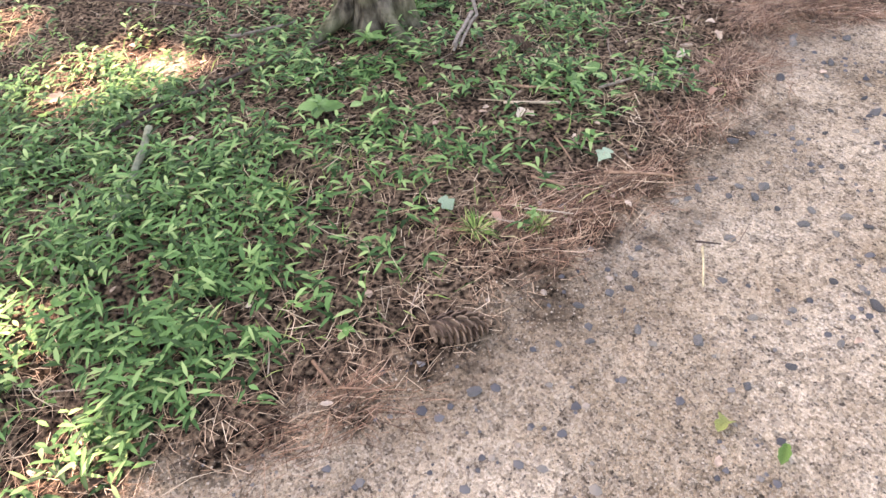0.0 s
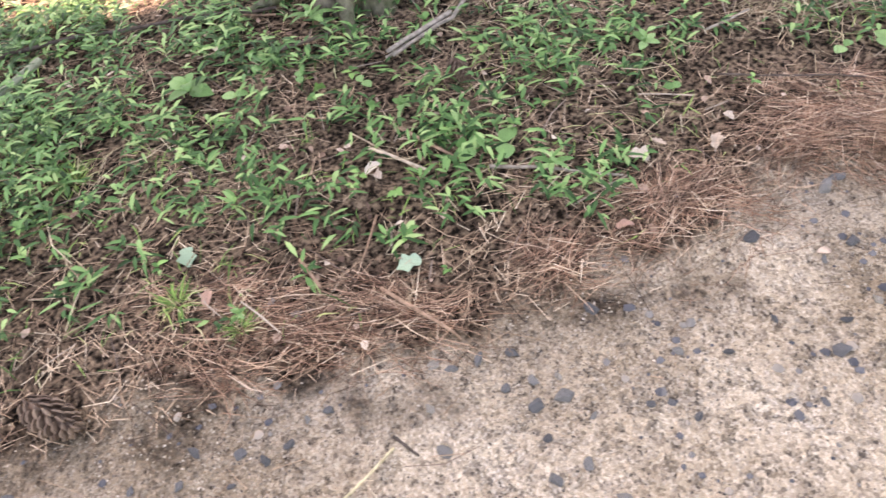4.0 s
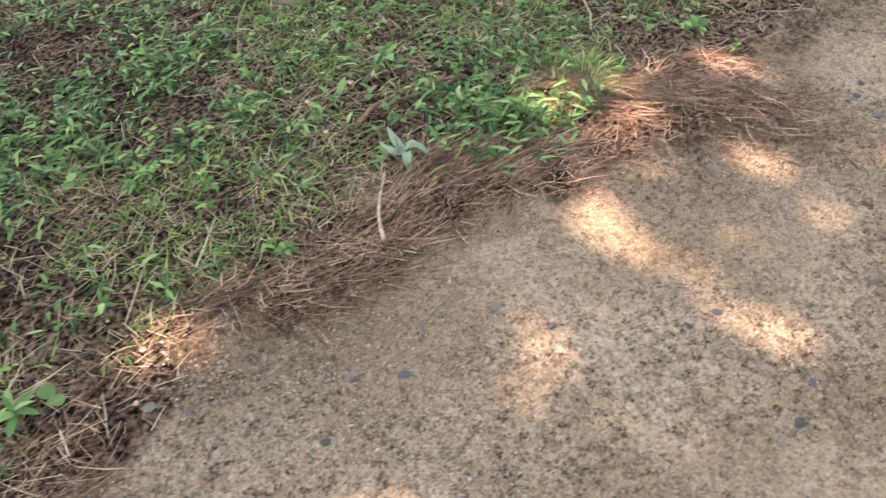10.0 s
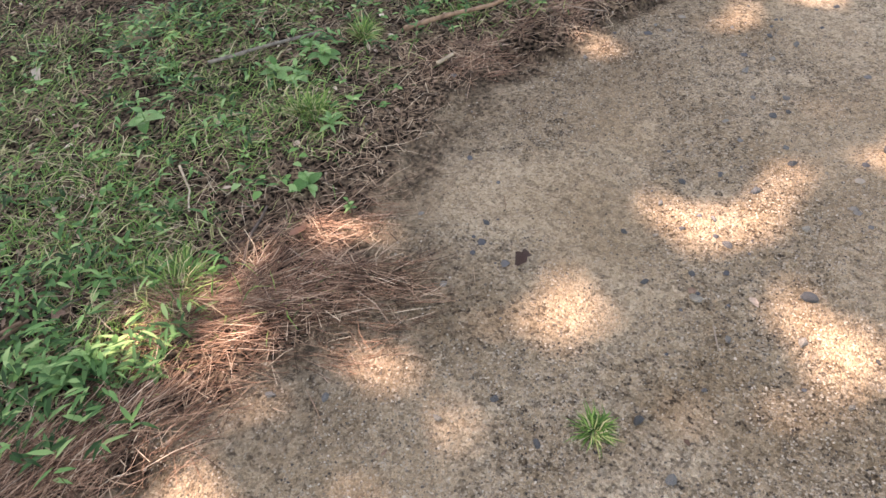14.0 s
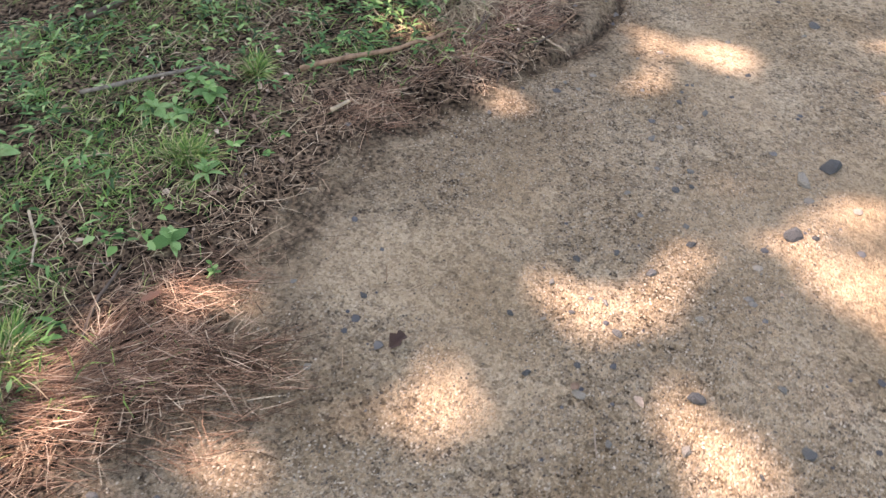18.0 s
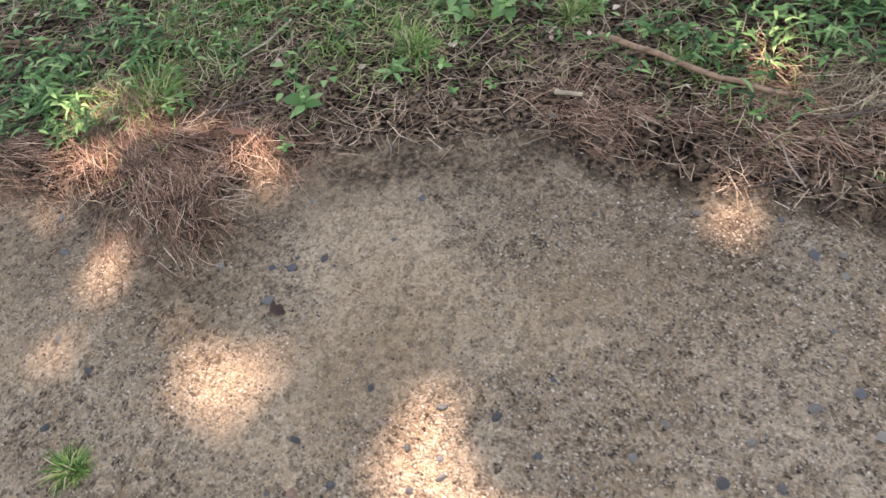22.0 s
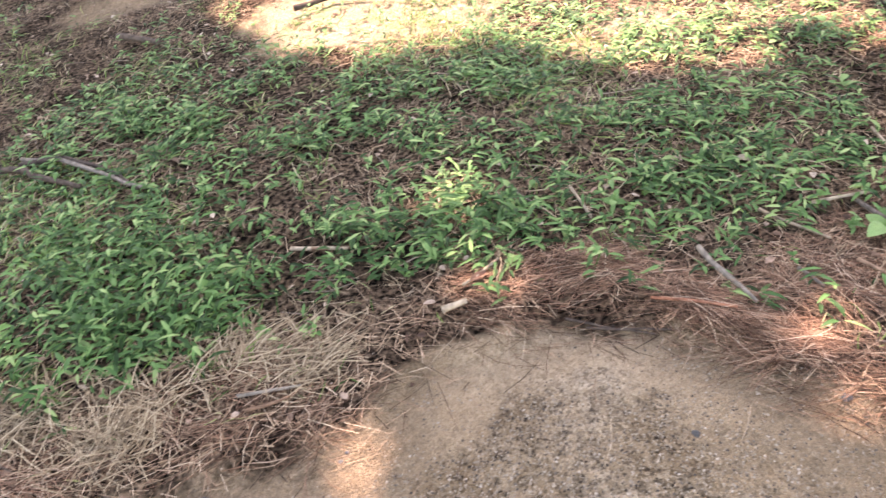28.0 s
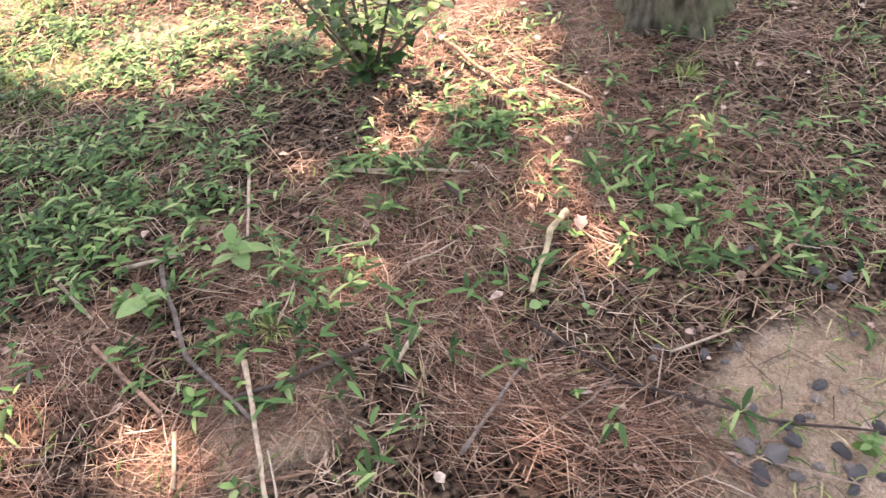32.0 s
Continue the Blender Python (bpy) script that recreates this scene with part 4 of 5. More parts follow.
def stick(points, radius, kind):
    """A fallen stick lying along plan points."""
    pts = []
    for a, b in zip(points, points[1:]):
        n = max(2, int(math.dist(a, b) / 0.05))
        for k in range(n):
            pts.append((a[0] + (b[0] - a[0]) * k / n, a[1] + (b[1] - a[1]) * k / n))
    pts.append(points[-1])
    path, radii = [], []
    for k, (px, py) in enumerate(pts):
        wob = radius * 0.5
        px, py = px + random.uniform(-wob, wob), py + random.uniform(-wob, wob)
        r = radius * (1.0 - 0.35 * k / len(pts)) * random.uniform(0.88, 1.12)
        path.append((px, py, z_at(px, py) + r * 0.9 + (0.024 if radius > 0.006 else 0.012)))
        radii.append(r)
    zs = [p[2] for p in path]
    path = [(p[0], p[1], (zs[max(k - 1, 0)] + zs[k] + zs[min(k + 1, len(zs) - 1)]) / 3) for k, p in enumerate(path)]
    ob = part("stick" if radius > 0.004 else "twig", tube(path, radii, 7, 0.12), WOODS[kind])
    tagged(ob, STICK_WORDS[kind] + (" stick" if radius > 0.004 else " twig") + " lying on the pine litter", "stick" if radius > 0.004 else "twig", "fallen sticks")


stick([(4.817, 0.634), (4.950, 0.559), (5.084, 0.421), (5.212, 0.280)], 0.0082, "grey")
stick([(0.721, 2.060), (0.578, 1.884), (0.483, 1.821), (0.347, 1.748), (0.249, 1.744), (0.135, 1.724)], 0.0075, "grey")
stick([(4.665, 0.656), (4.804, 0.586), (4.913, 0.464), (5.039, 0.361)], 0.0115, "dark")
stick([(-0.580, 2.408), (-0.744, 2.335), (-0.904, 2.265), (-1.001, 2.220)], 0.0109, "mossy")
stick([(-0.847, 2.570), (-0.633, 2.524), (-0.474, 2.467), (-0.304, 2.359), (0.026, 2.154)], 0.0066, "dark")
stick([(0.361, 1.769), (0.132, 1.749)], 0.0079, "grey")
stick([(-0.073, 1.978), (0.107, 1.935)], 0.0053, "dark")
stick([(-1.143, 1.568), (-1.195, 1.485)], 0.0042, "brown")
stick([(-1.184, 1.482), (-1.148, 1.382)], 0.0030, "brown")
stick([(-0.505, 0.856), (-0.634, 0.835)], 0.0031, "yellow")
stick([(-0.411, 1.313), (-0.418, 1.222)], 0.0044, "brown")
stick([(-0.221, 1.306), (-0.309, 1.231)], 0.0028, "brown")
stick([(-0.327, 1.142), (-0.294, 0.998), (-0.279, 0.946)], 0.0041, "brown")
stick([(-0.112, 1.575), (-0.068, 1.354)], 0.0024, "pale")
stick([(-0.170, 2.313), (0.016, 2.144)], 0.0048, "brown")
stick([(-0.494, 0.875), (-0.480, 0.816)], 0.0027, "dark")
stick([(-0.012, 3.291), (0.050, 2.947), (0.108, 2.690)], 0.0061, "dark")
stick([(-0.059, 2.507), (0.119, 2.321)], 0.0067, "grey")
stick([(0.851, 2.127), (0.916, 2.026), (0.983, 1.695), (1.037, 1.353)], 0.0073, "pale")
stick([(1.356, 0.675), (1.556, 0.537)], 0.0048, "dark")
stick([(1.242, 1.004), (1.396, 0.959)], 0.0047, "dark")
stick([(1.475, 1.119), (1.425, 0.982)], 0.0048, "brown")
stick([(1.638, 1.237), (1.813, 1.152)], 0.0046, "brown")
stick([(0.124, 1.744), (0.325, 1.769)], 0.0053, "grey")
stick([(-0.112, 1.493), (-0.054, 1.338)], 0.0049, "pale")
stick([(-0.019, 1.493), (0.017, 1.321)], 0.0043, "brown")
stick([(0.050, 1.247), (0.131, 1.167), (0.242, 1.027)], 0.0041, "grey")
stick([(0.506, 2.634), (0.720, 2.383)], 0.0057, "pale")
stick([(1.337, 1.254), (1.497, 1.220)], 0.0052, "grey")
stick([(1.904, 1.314), (1.688, 1.218)], 0.0038, "grey")
stick([(0.753, 1.230), (0.896, 1.208)], 0.0039, "grey")
stick([(0.636, 1.103), (0.870, 0.837)], 0.0028, "dark")
stick([(1.255, 0.802), (1.337, 0.722), (1.425, 0.662)], 0.0062, "yellow")
stick([(1.483, 1.119), (1.423, 0.972)], 0.0044, "grey")
stick([(1.708, 1.204), (1.926, 1.288)], 0.0039, "brown")
stick([(1.677, 1.192), (1.860, 1.147)], 0.0037, "pale")
stick([(1.259, 1.007), (1.404, 0.970)], 0.0031, "brown")
stick([(1.870, 1.448), (2.000, 1.195)], 0.0039, "grey")
stick([(1.399, 0.673), (1.566, 0.536)], 0.0040, "dark")
stick([(2.927, 0.571), (3.013, 0.583), (3.151, 0.548), (3.260, 0.452)], 0.0066, "brown")
stick([(2.185, 0.619), (2.394, 0.752)], 0.0021, "pale")
stick([(2.368, 0.598), (2.505, 0.670)], 0.0021, "pale")
stick([(2.267, 0.547), (2.373, 0.446)], 0.0029, "dark")
stick([(2.616, 0.277), (2.677, 0.333), (2.813, 0.405)], 0.0044, "pale")
stick([(3.283, 0.414), (3.357, 0.356)], 0.0031, "dark")
stick([(3.815, 0.343), (3.731, 0.280), (3.659, 0.246)], 0.0037, "pale")
stick([(4.511, -0.097), (4.625, -0.265), (4.777, -0.469)], 0.0078, "brown")
stick([(4.272, 0.466), (4.396, 0.299), (4.467, 0.176)], 0.0067, "grey")
stick([(3.489, 0.031), (3.601, 0.052), (3.698, 0.050)], 0.0044, "dark")
stick([(4.334, -0.245), (4.388, -0.278)], 0.0060, "pale")
stick([(4.849, -0.770), (4.827, -0.847)], 0.0031, "pale")
stick([(4.798, -0.560), (4.939, -0.594)], 0.0029, "dark")
stick([(4.826, -0.575), (4.959, -0.575)], 0.0032, "dark")
stick([(3.006, 0.591), (3.166, 0.516), (3.275, 0.451)], 0.0050, "brown")
stick([(4.574, -0.664), (4.691, -0.679)], 0.0026, "dark")
stick([(4.817, 0.601), (4.955, 0.569), (5.110, 0.430), (5.204, 0.283)], 0.0090, "dark")
stick([(4.014, 0.336), (4.049, 0.265)], 0.0033, "pale")
stick([(5.649, -0.170), (5.747, -0.206)], 0.0048, "brown")
stick([(5.452, -0.647), (5.528, -0.642), (5.580, -0.614)], 0.0044, "brown")
stick([(6.329, -0.205), (6.330, -0.343)], 0.0043, "pale")
stick([(6.179, -0.135), (6.231, -0.258)], 0.0044, "grey")
stick([(4.970, -0.832), (5.048, -0.865)], 0.0030, "brown")
stick([(4.776, -0.753), (4.969, -0.837)], 0.0030, "dark")
stick([(5.055, 1.521), (5.233, 1.382)], 0.0161, "dark")
stick([(6.719, -0.447), (6.797, -0.609)], 0.0046, "pale")
stick([(6.497, -0.549), (6.506, -0.655), (6.515, -0.752)], 0.0073, "grey")
stick([(6.150, -0.617), (6.229, -0.676), (6.308, -0.728)], 0.0034, "dark")
stick([(5.599, -0.146), (5.738, -0.204)], 0.0056, "pale")
stick([(5.442, -0.603), (5.572, -0.612)], 0.0041, "grey")
stick([(6.328, -0.660), (6.474, -0.754)], 0.0038, "red")
stick([(7.172, -0.260), (7.126, -0.514)], 0.0044, "pale")
stick([(6.850, -0.453), (6.984, -0.489)], 0.0044, "brown")
stick([(6.675, -0.668), (6.683, -0.741)], 0.0050, "grey")
stick([(5.899, -0.541), (5.956, -0.533)], 0.0080, "pale")
stick([(5.788, 1.392), (5.952, 1.435), (6.112, 1.387)], 0.0142, "dark")
stick([(5.965, -0.473), (6.068, -0.414)], 0.0039, "pale")
stick([(7.379, -0.351), (7.480, -0.443)], 0.0038, "pale")
stick([(6.797, -0.694), (6.854, -0.801), (6.907, -0.898)], 0.0049, "brown")
stick([(6.938, -0.511), (6.965, -0.788), (7.057, -0.985)], 0.0060, "grey")
stick([(7.069, -0.854), (7.059, -1.007), (7.052, -1.180)], 0.0059, "pale")
stick([(7.040, -0.928), (7.149, -0.933), (7.286, -0.924)], 0.0051, "dark")
stick([(7.762, -0.754), (7.710, -0.796), (7.607, -0.936)], 0.0073, "yellow")
stick([(7.323, -0.979), (7.386, -0.923)], 0.0047, "pale")
stick([(6.183, -0.654), (6.337, -0.735)], 0.0033, "dark")
stick([(7.809, 0.085), (7.829, -0.101), (7.862, -0.257)], 0.0068, "brown")
stick([(7.972, -0.224), (8.032, -0.370)], 0.0041, "pale")
stick([(7.380, -0.353), (7.473, -0.421), (7.643, -0.510)], 0.0046, "pale")
stick([(6.847, -0.473), (6.992, -0.491)], 0.0051, "pale")
stick([(7.577, -0.544), (7.590, -0.611)], 0.0067, "dark")
stick([(7.362, -1.189), (7.542, -1.065)], 0.0039, "grey")
stick([(7.500, -1.122), (7.581, -1.111)], 0.0029, "brown")
stick([(6.926, -0.953), (6.915, -1.064)], 0.0041, "pale")
stick([(7.576, -0.989), (7.661, -1.169), (7.823, -1.328), (7.974, -1.413)], 0.0033, "dark")
stick([(8.001, -1.057), (8.188, -0.998)], 0.0045, "brown")
stick([(7.035, -1.105), (7.133, -1.126)], 0.0031, "brown")
stick([(7.766, -1.150), (7.886, -1.150)], 0.0027, "pale")
stick([(7.727, 0.470), (7.756, 0.207)], 0.0058, "brown")

STONE_MESHES = []
for k in range(10):
    bm = bmesh.new()
    bmesh.ops.create_icosphere(bm, subdivisions=2, radius=1)
    cut = [Vector((random.uniform(-1, 1), random.uniform(-1, 1), random.uniform(-0.4, 1))).normalized() for _ in range(9)]
    for v in bm.verts:
        for c in cut:
            over = v.co.dot(c) - 0.58
            if over > 0:
                v.co -= c * over * 0.97
        v.co *= 1 + 0.12 * (noise.noise(v.co * 1.7 + Vector((k * 3, 0, 0))))
        v.co.x *= 1.12
        v.co.z *= 0.55
    me = bpy.data.meshes.new("stone")
    bm.to_mesh(me)
    bm.free()
    STONE_MESHES.append(me)


def stone(x, y, r):
    ob = piece("stone", STONE_MESHES[random.randrange(10)], STONE, smooth=False)
    ob.location = (x, y, z_at(x, y) + r * 0.22)
    ob.rotation_euler = (random.uniform(-0.25, 0.25), random.uniform(-0.25, 0.25), random.uniform(0, 6.28))
    r *= 0.88
    ob.scale = (r, r * random.uniform(0.65, 0.95), r * random.uniform(0.8, 1.1))
    size = "large" if r > 0.018 else "small"
    tagged(ob, size + " angular blue-grey stone on the gravel path", "stone", "path stones")


STONES_A = [(-0.56, 0.47, 0.026), (-0.79, 0.82, 0.021), (0.53, 0.73, 0.027), (-1.08, 1.23, 0.021), (-0.33, 0.64, 0.019), (-0.27, 0.54, 0.021), (-0.29, 0.49, 0.017), (-0.26, 0.76, 0.020), (-0.28, 0.90, 0.020), (-0.35, 0.95, 0.016), (-0.33, 0.92, 0.016), (-0.83, 1.05, 0.014), (-0.87, 1.04, 0.014), (-0.83, 0.91, 0.014), (-0.59, 0.80, 0.017), (-0.63, 0.64, 0.013), (-0.68, 0.72, 0.015), (-0.51, 0.56, 0.014), (-0.69, 0.54, 0.014), (-0.79, 0.63, 0.015), (-0.34, 0.56, 0.015), (-0.69, 0.99, 0.015), (-0.78, 1.09, 0.017), (-0.87, 0.71, 0.016), (-0.90, 1.10, 0.012), (-0.80, 0.95, 0.017), (-0.52, 0.49, 0.011), (-0.51, 1.26, 0.014), (-0.64, 0.99, 0.015), (-0.28, 0.82, 0.014)]
STONES_B = [(-0.41, 0.88, 0.014), (-0.59, 1.01, 0.011), (-0.76, 0.99, 0.011), (0.58, 0.73, 0.020), (0.62, 0.57, 0.024), (0.45, 0.61, 0.018), (0.19, 0.60, 0.013), (0.36, 0.50, 0.015), (0.22, 0.48, 0.021), (-0.21, 0.74, 0.025), (-0.23, 0.80, 0.015), (-0.19, 0.78, 0.013), (-0.22, 0.87, 0.018), (-0.55, 1.00, 0.016), (0.01, 0.67, 0.015), (-0.11, 0.63, 0.012), (-0.08, 0.61, 0.011), (-0.07, 0.56, 0.013), (0.11, 0.44, 0.014), (-0.29, 0.70, 0.012), (-0.27, 0.62, 0.016), (-0.44, 0.80, 0.019), (0.18, 0.25, 0.013), (0.37, 0.62, 0.013), (-0.20, 0.68, 0.011), (-0.72, 1.03, 0.015), (0.07, 0.61, 0.014), (-0.04, 0.84, 0.021), (0.56, 0.20, 0.020), (0.63, 0.31, 0.014)]
STONES_C = [(-0.49, 1.21, 0.017), (0.47, 0.34, 0.012), (0.59, 0.25, 0.014), (0.80, 0.31, 0.012), (0.32, 0.75, 0.022), (0.82, 0.15, 0.019), (0.83, 0.24, 0.012), (0.67, 0.19, 0.014), (0.44, 0.47, 0.012), (1.00, 0.14, 0.019), (0.28, 0.51, 0.015), (1.31, 0.15, 0.017), (1.42, 0.01, 0.017), (1.19, 0.15, 0.012), (1.35, 0.02, 0.014), (1.04, 0.33, 0.017), (1.95, 0.04, 0.014), (2.32, 0.15, 0.018), (1.60, -0.14, 0.021), (1.28, 0.41, 0.013), (1.50, -0.04, 0.019), (1.72, -0.35, 0.022), (1.70, -0.15, 0.012), (1.45, 0.13, 0.017), (2.09, -0.27, 0.013), (2.06, -0.46, 0.018), (2.07, -0.51, 0.018), (1.85, -0.19, 0.014), (2.05, -0.31, 0.012), (1.90, -0.06, 0.015)]
STONES_D = [(2.10, -0.54, 0.011), (2.57, -0.58, 0.016), (2.18, 0.11, 0.013), (2.27, 0.33, 0.014), (2.61, -0.13, 0.012), (2.62, -0.60, 0.017), (3.03, -0.65, 0.019), (3.57, -0.97, 0.018), (3.25, -0.86, 0.018), (3.14, -0.92, 0.017), (3.17, -0.68, 0.013), (3.86, -0.89, 0.013), (3.64, -0.96, 0.011), (3.73, -0.49, 0.014), (3.52, -0.43, 0.013), (3.75, -0.81, 0.011), (3.00, -0.72, 0.019), (3.19, -0.49, 0.012), (3.01, -0.79, 0.012), (3.34, -0.98, 0.009), (3.60, -1.19, 0.023), (3.48, -1.17, 0.016), (3.74, -1.04, 0.017), (3.19, -0.15, 0.014), (3.82, -1.01, 0.013), (3.47, -1.03, 0.012), (3.45, -1.30, 0.009), (3.25, -0.59, 0.011), (3.20, -0.26, 0.014), (3.34, -1.24, 0.010)]
STONES_E = [(3.65, -1.36, 0.015), (3.51, -1.39, 0.020), (4.40, -1.57, 0.039), (4.32, -1.49, 0.034), (4.11, -1.44, 0.036), (3.81, -1.21, 0.013), (5.18, -1.65, 0.025), (4.58, -1.26, 0.017), (4.43, -1.11, 0.016), (3.93, -1.11, 0.016), (4.11, -1.49, 0.013), (3.94, -0.94, 0.013), (3.60, -0.86, 0.013), (4.47, -0.66, 0.011), (4.62, -1.19, 0.014), (4.20, -1.05, 0.012), (3.75, -0.88, 0.009), (4.04, -1.20, 0.015), (4.23, -1.17, 0.015), (4.31, -1.21, 0.013), (4.10, -1.19, 0.011), (4.25, -1.21, 0.012), (3.78, -0.94, 0.010), (3.98, -1.03, 0.011), (4.66, -0.86, 0.009), (4.68, -1.20, 0.008), (4.72, -1.23, 0.008), (4.84, -1.07, 0.009), (5.38, -0.90, 0.013), (5.38, -1.06, 0.017)]
STONES_F = [(5.16, -1.00, 0.018), (5.26, -1.07, 0.010), (5.51, -0.90, 0.016), (5.47, -0.88, 0.014), (5.57, -0.90, 0.013), (5.85, -1.04, 0.018), (5.36, -0.81, 0.019), (6.26, -0.98, 0.011), (6.55, -1.00, 0.015), (7.76, -1.12, 0.013), (7.79, -1.14, 0.014), (7.82, -1.17, 0.016), (7.88, -1.18, 0.014), (7.82, -1.30, 0.015), (7.85, -1.34, 0.017), (7.80, -1.38, 0.015), (7.74, -1.37, 0.012), (7.85, -1.37, 0.017), (7.89, -1.44, 0.017), (8.13, -1.08, 0.017), (8.16, -1.12, 0.017), (8.12, -1.13, 0.013), (7.79, -1.35, 0.010), (7.90, -1.34, 0.012), (7.84, -1.20, 0.011), (7.83, -1.12, 0.011), (7.85, -1.42, 0.012), (8.04, -0.99, 0.013), (7.87, -1.47, 0.016), (7.93, -1.32, 0.015)]
STONES_G = [(7.77, -1.35, 0.022), (7.80, -1.38, 0.026), (7.84, -1.37, 0.018), (7.76, -1.40, 0.024), (7.95, -1.30, 0.018), (7.98, -1.32, 0.014), (7.90, -1.41, 0.022), (7.89, -1.45, 0.026), (8.12, -1.08, 0.016), (7.88, -1.34, 0.015), (7.98, -1.40, 0.020), (7.79, -1.14, 0.013), (7.74, -1.37, 0.014), (7.81, -1.42, 0.016), (8.15, -1.12, 0.014), (7.74, -1.14, 0.011), (7.92, -1.47, 0.012)]
for sx, sy, sr in STONES_A + STONES_B + STONES_C + STONES_D + STONES_E + STONES_F + STONES_G:
    stone(sx, sy, sr)


def leaf_mesh(name, length, width, curl, lobes=0, fold=0.12):
    """A leaf blade along +x with a midrib fold, rounded outline and a drooping tip."""
    bm = bmesh.new()
    rows = []
    n = 9
    for k in range(n):
        s = k / (n - 1)
        w = width / 2 * math.sin(math.pi * min(1, s * 0.94 + 0.05)) ** 0.75
        if lobes:
            w *= 1 + (0.35 if lobes == 2 else 0.16) * math.sin(s * math.pi * lobes * 2)
        z = curl * length * (s - s * s * 1.6)
        row = [bm.verts.new((length * s, w * q, z + fold * abs(q) * w)) for q in (-1, -0.5, 0, 0.5, 1)]
        rows.append(row)
    for a, b in zip(rows, rows[1:]):
        for q in range(4):
            bm.faces.new((a[q], b[q], b[q + 1], a[q + 1]))
    me = bpy.data.meshes.new(name)
    bm.to_mesh(me)
    bm.free()
    return me


LEAF_BROAD = [leaf_mesh("leaf", 1, w, c) for w, c in ((0.62, 0.3), (0.7, 0.45), (0.55, 0.2))]
LEAF_NARROW = [leaf_mesh("leaf", 1, w, c) for w, c in ((0.3, 0.35), (0.26, 0.5), (0.34, 0.25))]
LEAF_ROUND = [leaf_mesh("leaf", 1, w, c) for w, c in ((0.9, 0.15), (0.82, 0.25))]
LEAF_DEAD = [leaf_mesh("leaf", 1, w, c, 0, 0.6) for w, c in ((0.4, 0.9), (0.35, -0.7))]
LEAF_FALLEN = [leaf_mesh("leaf", 1, 0.6, 0.35, 3, 0.4), leaf_mesh("leaf", 1, 0.7, 0.5, 2, 0.55), leaf_mesh("leaf", 1, 0.5, -0.3, 3, 0.7)]
LEAF_LOBED = leaf_mesh("leaf", 1, 0.85, 0.2, 2, 0.15)
PLANT_WORDS = {"broad": "low broad-leaved green plant growing from the litter", "sprout": "small fresh green seedling among pine needles", "blade": "upright single long green leaf with small leaves at its foot",
               "pair": "flat pair of pale green round leaves on the ground", "star": "green weed with narrow pointed leaves in a star", "dead": "wilted grey-green plant with curled dead leaves"}


def plant(x, y, r, kind):
    """A small plant: a short stem and its leaves. r: half its spread."""
    r = min(r, 0.07)
    root = new("plant")
    root.location = (x, y, z_at(x, y))
    tagged(root, PLANT_WORDS[kind], "plant", "bank plants")
    if kind == "pair":
        sets = [(LEAF_ROUND, 2, 1.0, 0.15, 0.02)]
    elif kind == "broad":
        sets = [(LEAF_BROAD, 4, 0.95, 0.25, 0.03), (LEAF_BROAD, 3, 0.6, 0.6, 0.06)]
    elif kind == "sprout":
        sets = [(LEAF_BROAD, 4, 0.75, 0.35, 0.03), (LEAF_BROAD, 2, 0.5, 0.7, 0.05), (LEAF_NARROW, 2, 0.9, 0.2, 0.02)]
    elif kind == "blade":
        sets = [(LEAF_NARROW, 1, 1.6, 1.0, 0.01), (LEAF_BROAD, 3, 0.5, 0.3, 0.02)]
    elif kind == "dead":
        sets = [(LEAF_DEAD, 5, 0.9, 0.25, 0.03)]
    else:
        sets = [(LEAF_NARROW, 6, 1.0, 0.3, 0.03), (LEAF_NARROW, 3, 0.7, 0.7, 0.05)]
    top = max(s[4] for s in sets)
    part("stem", tube([(0, 0, -0.005), (0.003, 0.002, top * 0.5), (0, 0, top)], [0.0018, 0.0015, 0.001], 5), WOODS["grey"] if kind == "dead" else BROAD, root)
    for meshes, count, size, tilt, z in sets:
        first = random.uniform(0, 6.28)
        for k in range(count):
            leaf = piece("leaf", random.choice(meshes), LITTER["lobed"] if kind == "dead" else BROAD, root)
            leaf.location = (0, 0, z * random.uniform(0.6, 1.0))
            leaf.rotation_euler = (random.uniform(-0.3, 0.3), -tilt * random.uniform(0.5, 1.3), first + 6.283 * k / count + random.uniform(-0.35, 0.35))
            s = r * size * random.uniform(0.8, 1.15)
            leaf.scale = (s, s, s)


for me in LEAF_DEAD:
    me.materials.append(LITTER["lobed"])
plant(3.97, 0.52, 0.089, "broad")
plant(-0.33, 1.99, 0.070, "broad")
plant(0.03, 1.55, 0.042, "sprout")
plant(0.12, 1.45, 0.062, "blade")
plant(0.12, 1.28, 0.055, "pair")
plant(0.15, 1.15, 0.050, "star")
plant(-0.25, 1.89, 0.034, "pair")
plant(0.61, 1.30, 0.042, "broad")
plant(0.43, 1.50, 0.044, "star")
plant(-0.09, 1.84, 0.026, "pair")
plant(-0.83, 2.08, 0.023, "pair")
plant(0.07, 2.03, 0.074, "star")
plant(0.02, 1.71, 0.030, "pair")
plant(-0.58, 1.26, 0.026, "sprout")
plant(1.02, 0.92, 0.039, "pair")
plant(1.07, 0.87, 0.025, "pair")
plant(0.53, 1.14, 0.026, "pair")
plant(0.06, 1.32, 0.053, "pair")
plant(0.75, 2.08, 0.056, "pair")
plant(0.24, 1.71, 0.039, "sprout")
plant(0.32, 1.96, 0.087, "star")
plant(1.99, 0.61, 0.042, "pair")
plant(1.91, 1.15, 0.033, "pair")
plant(1.67, 0.54, 0.058, "broad")
plant(2.49, 1.22, 0.036, "pair")
plant(2.43, 1.08, 0.039, "pair")
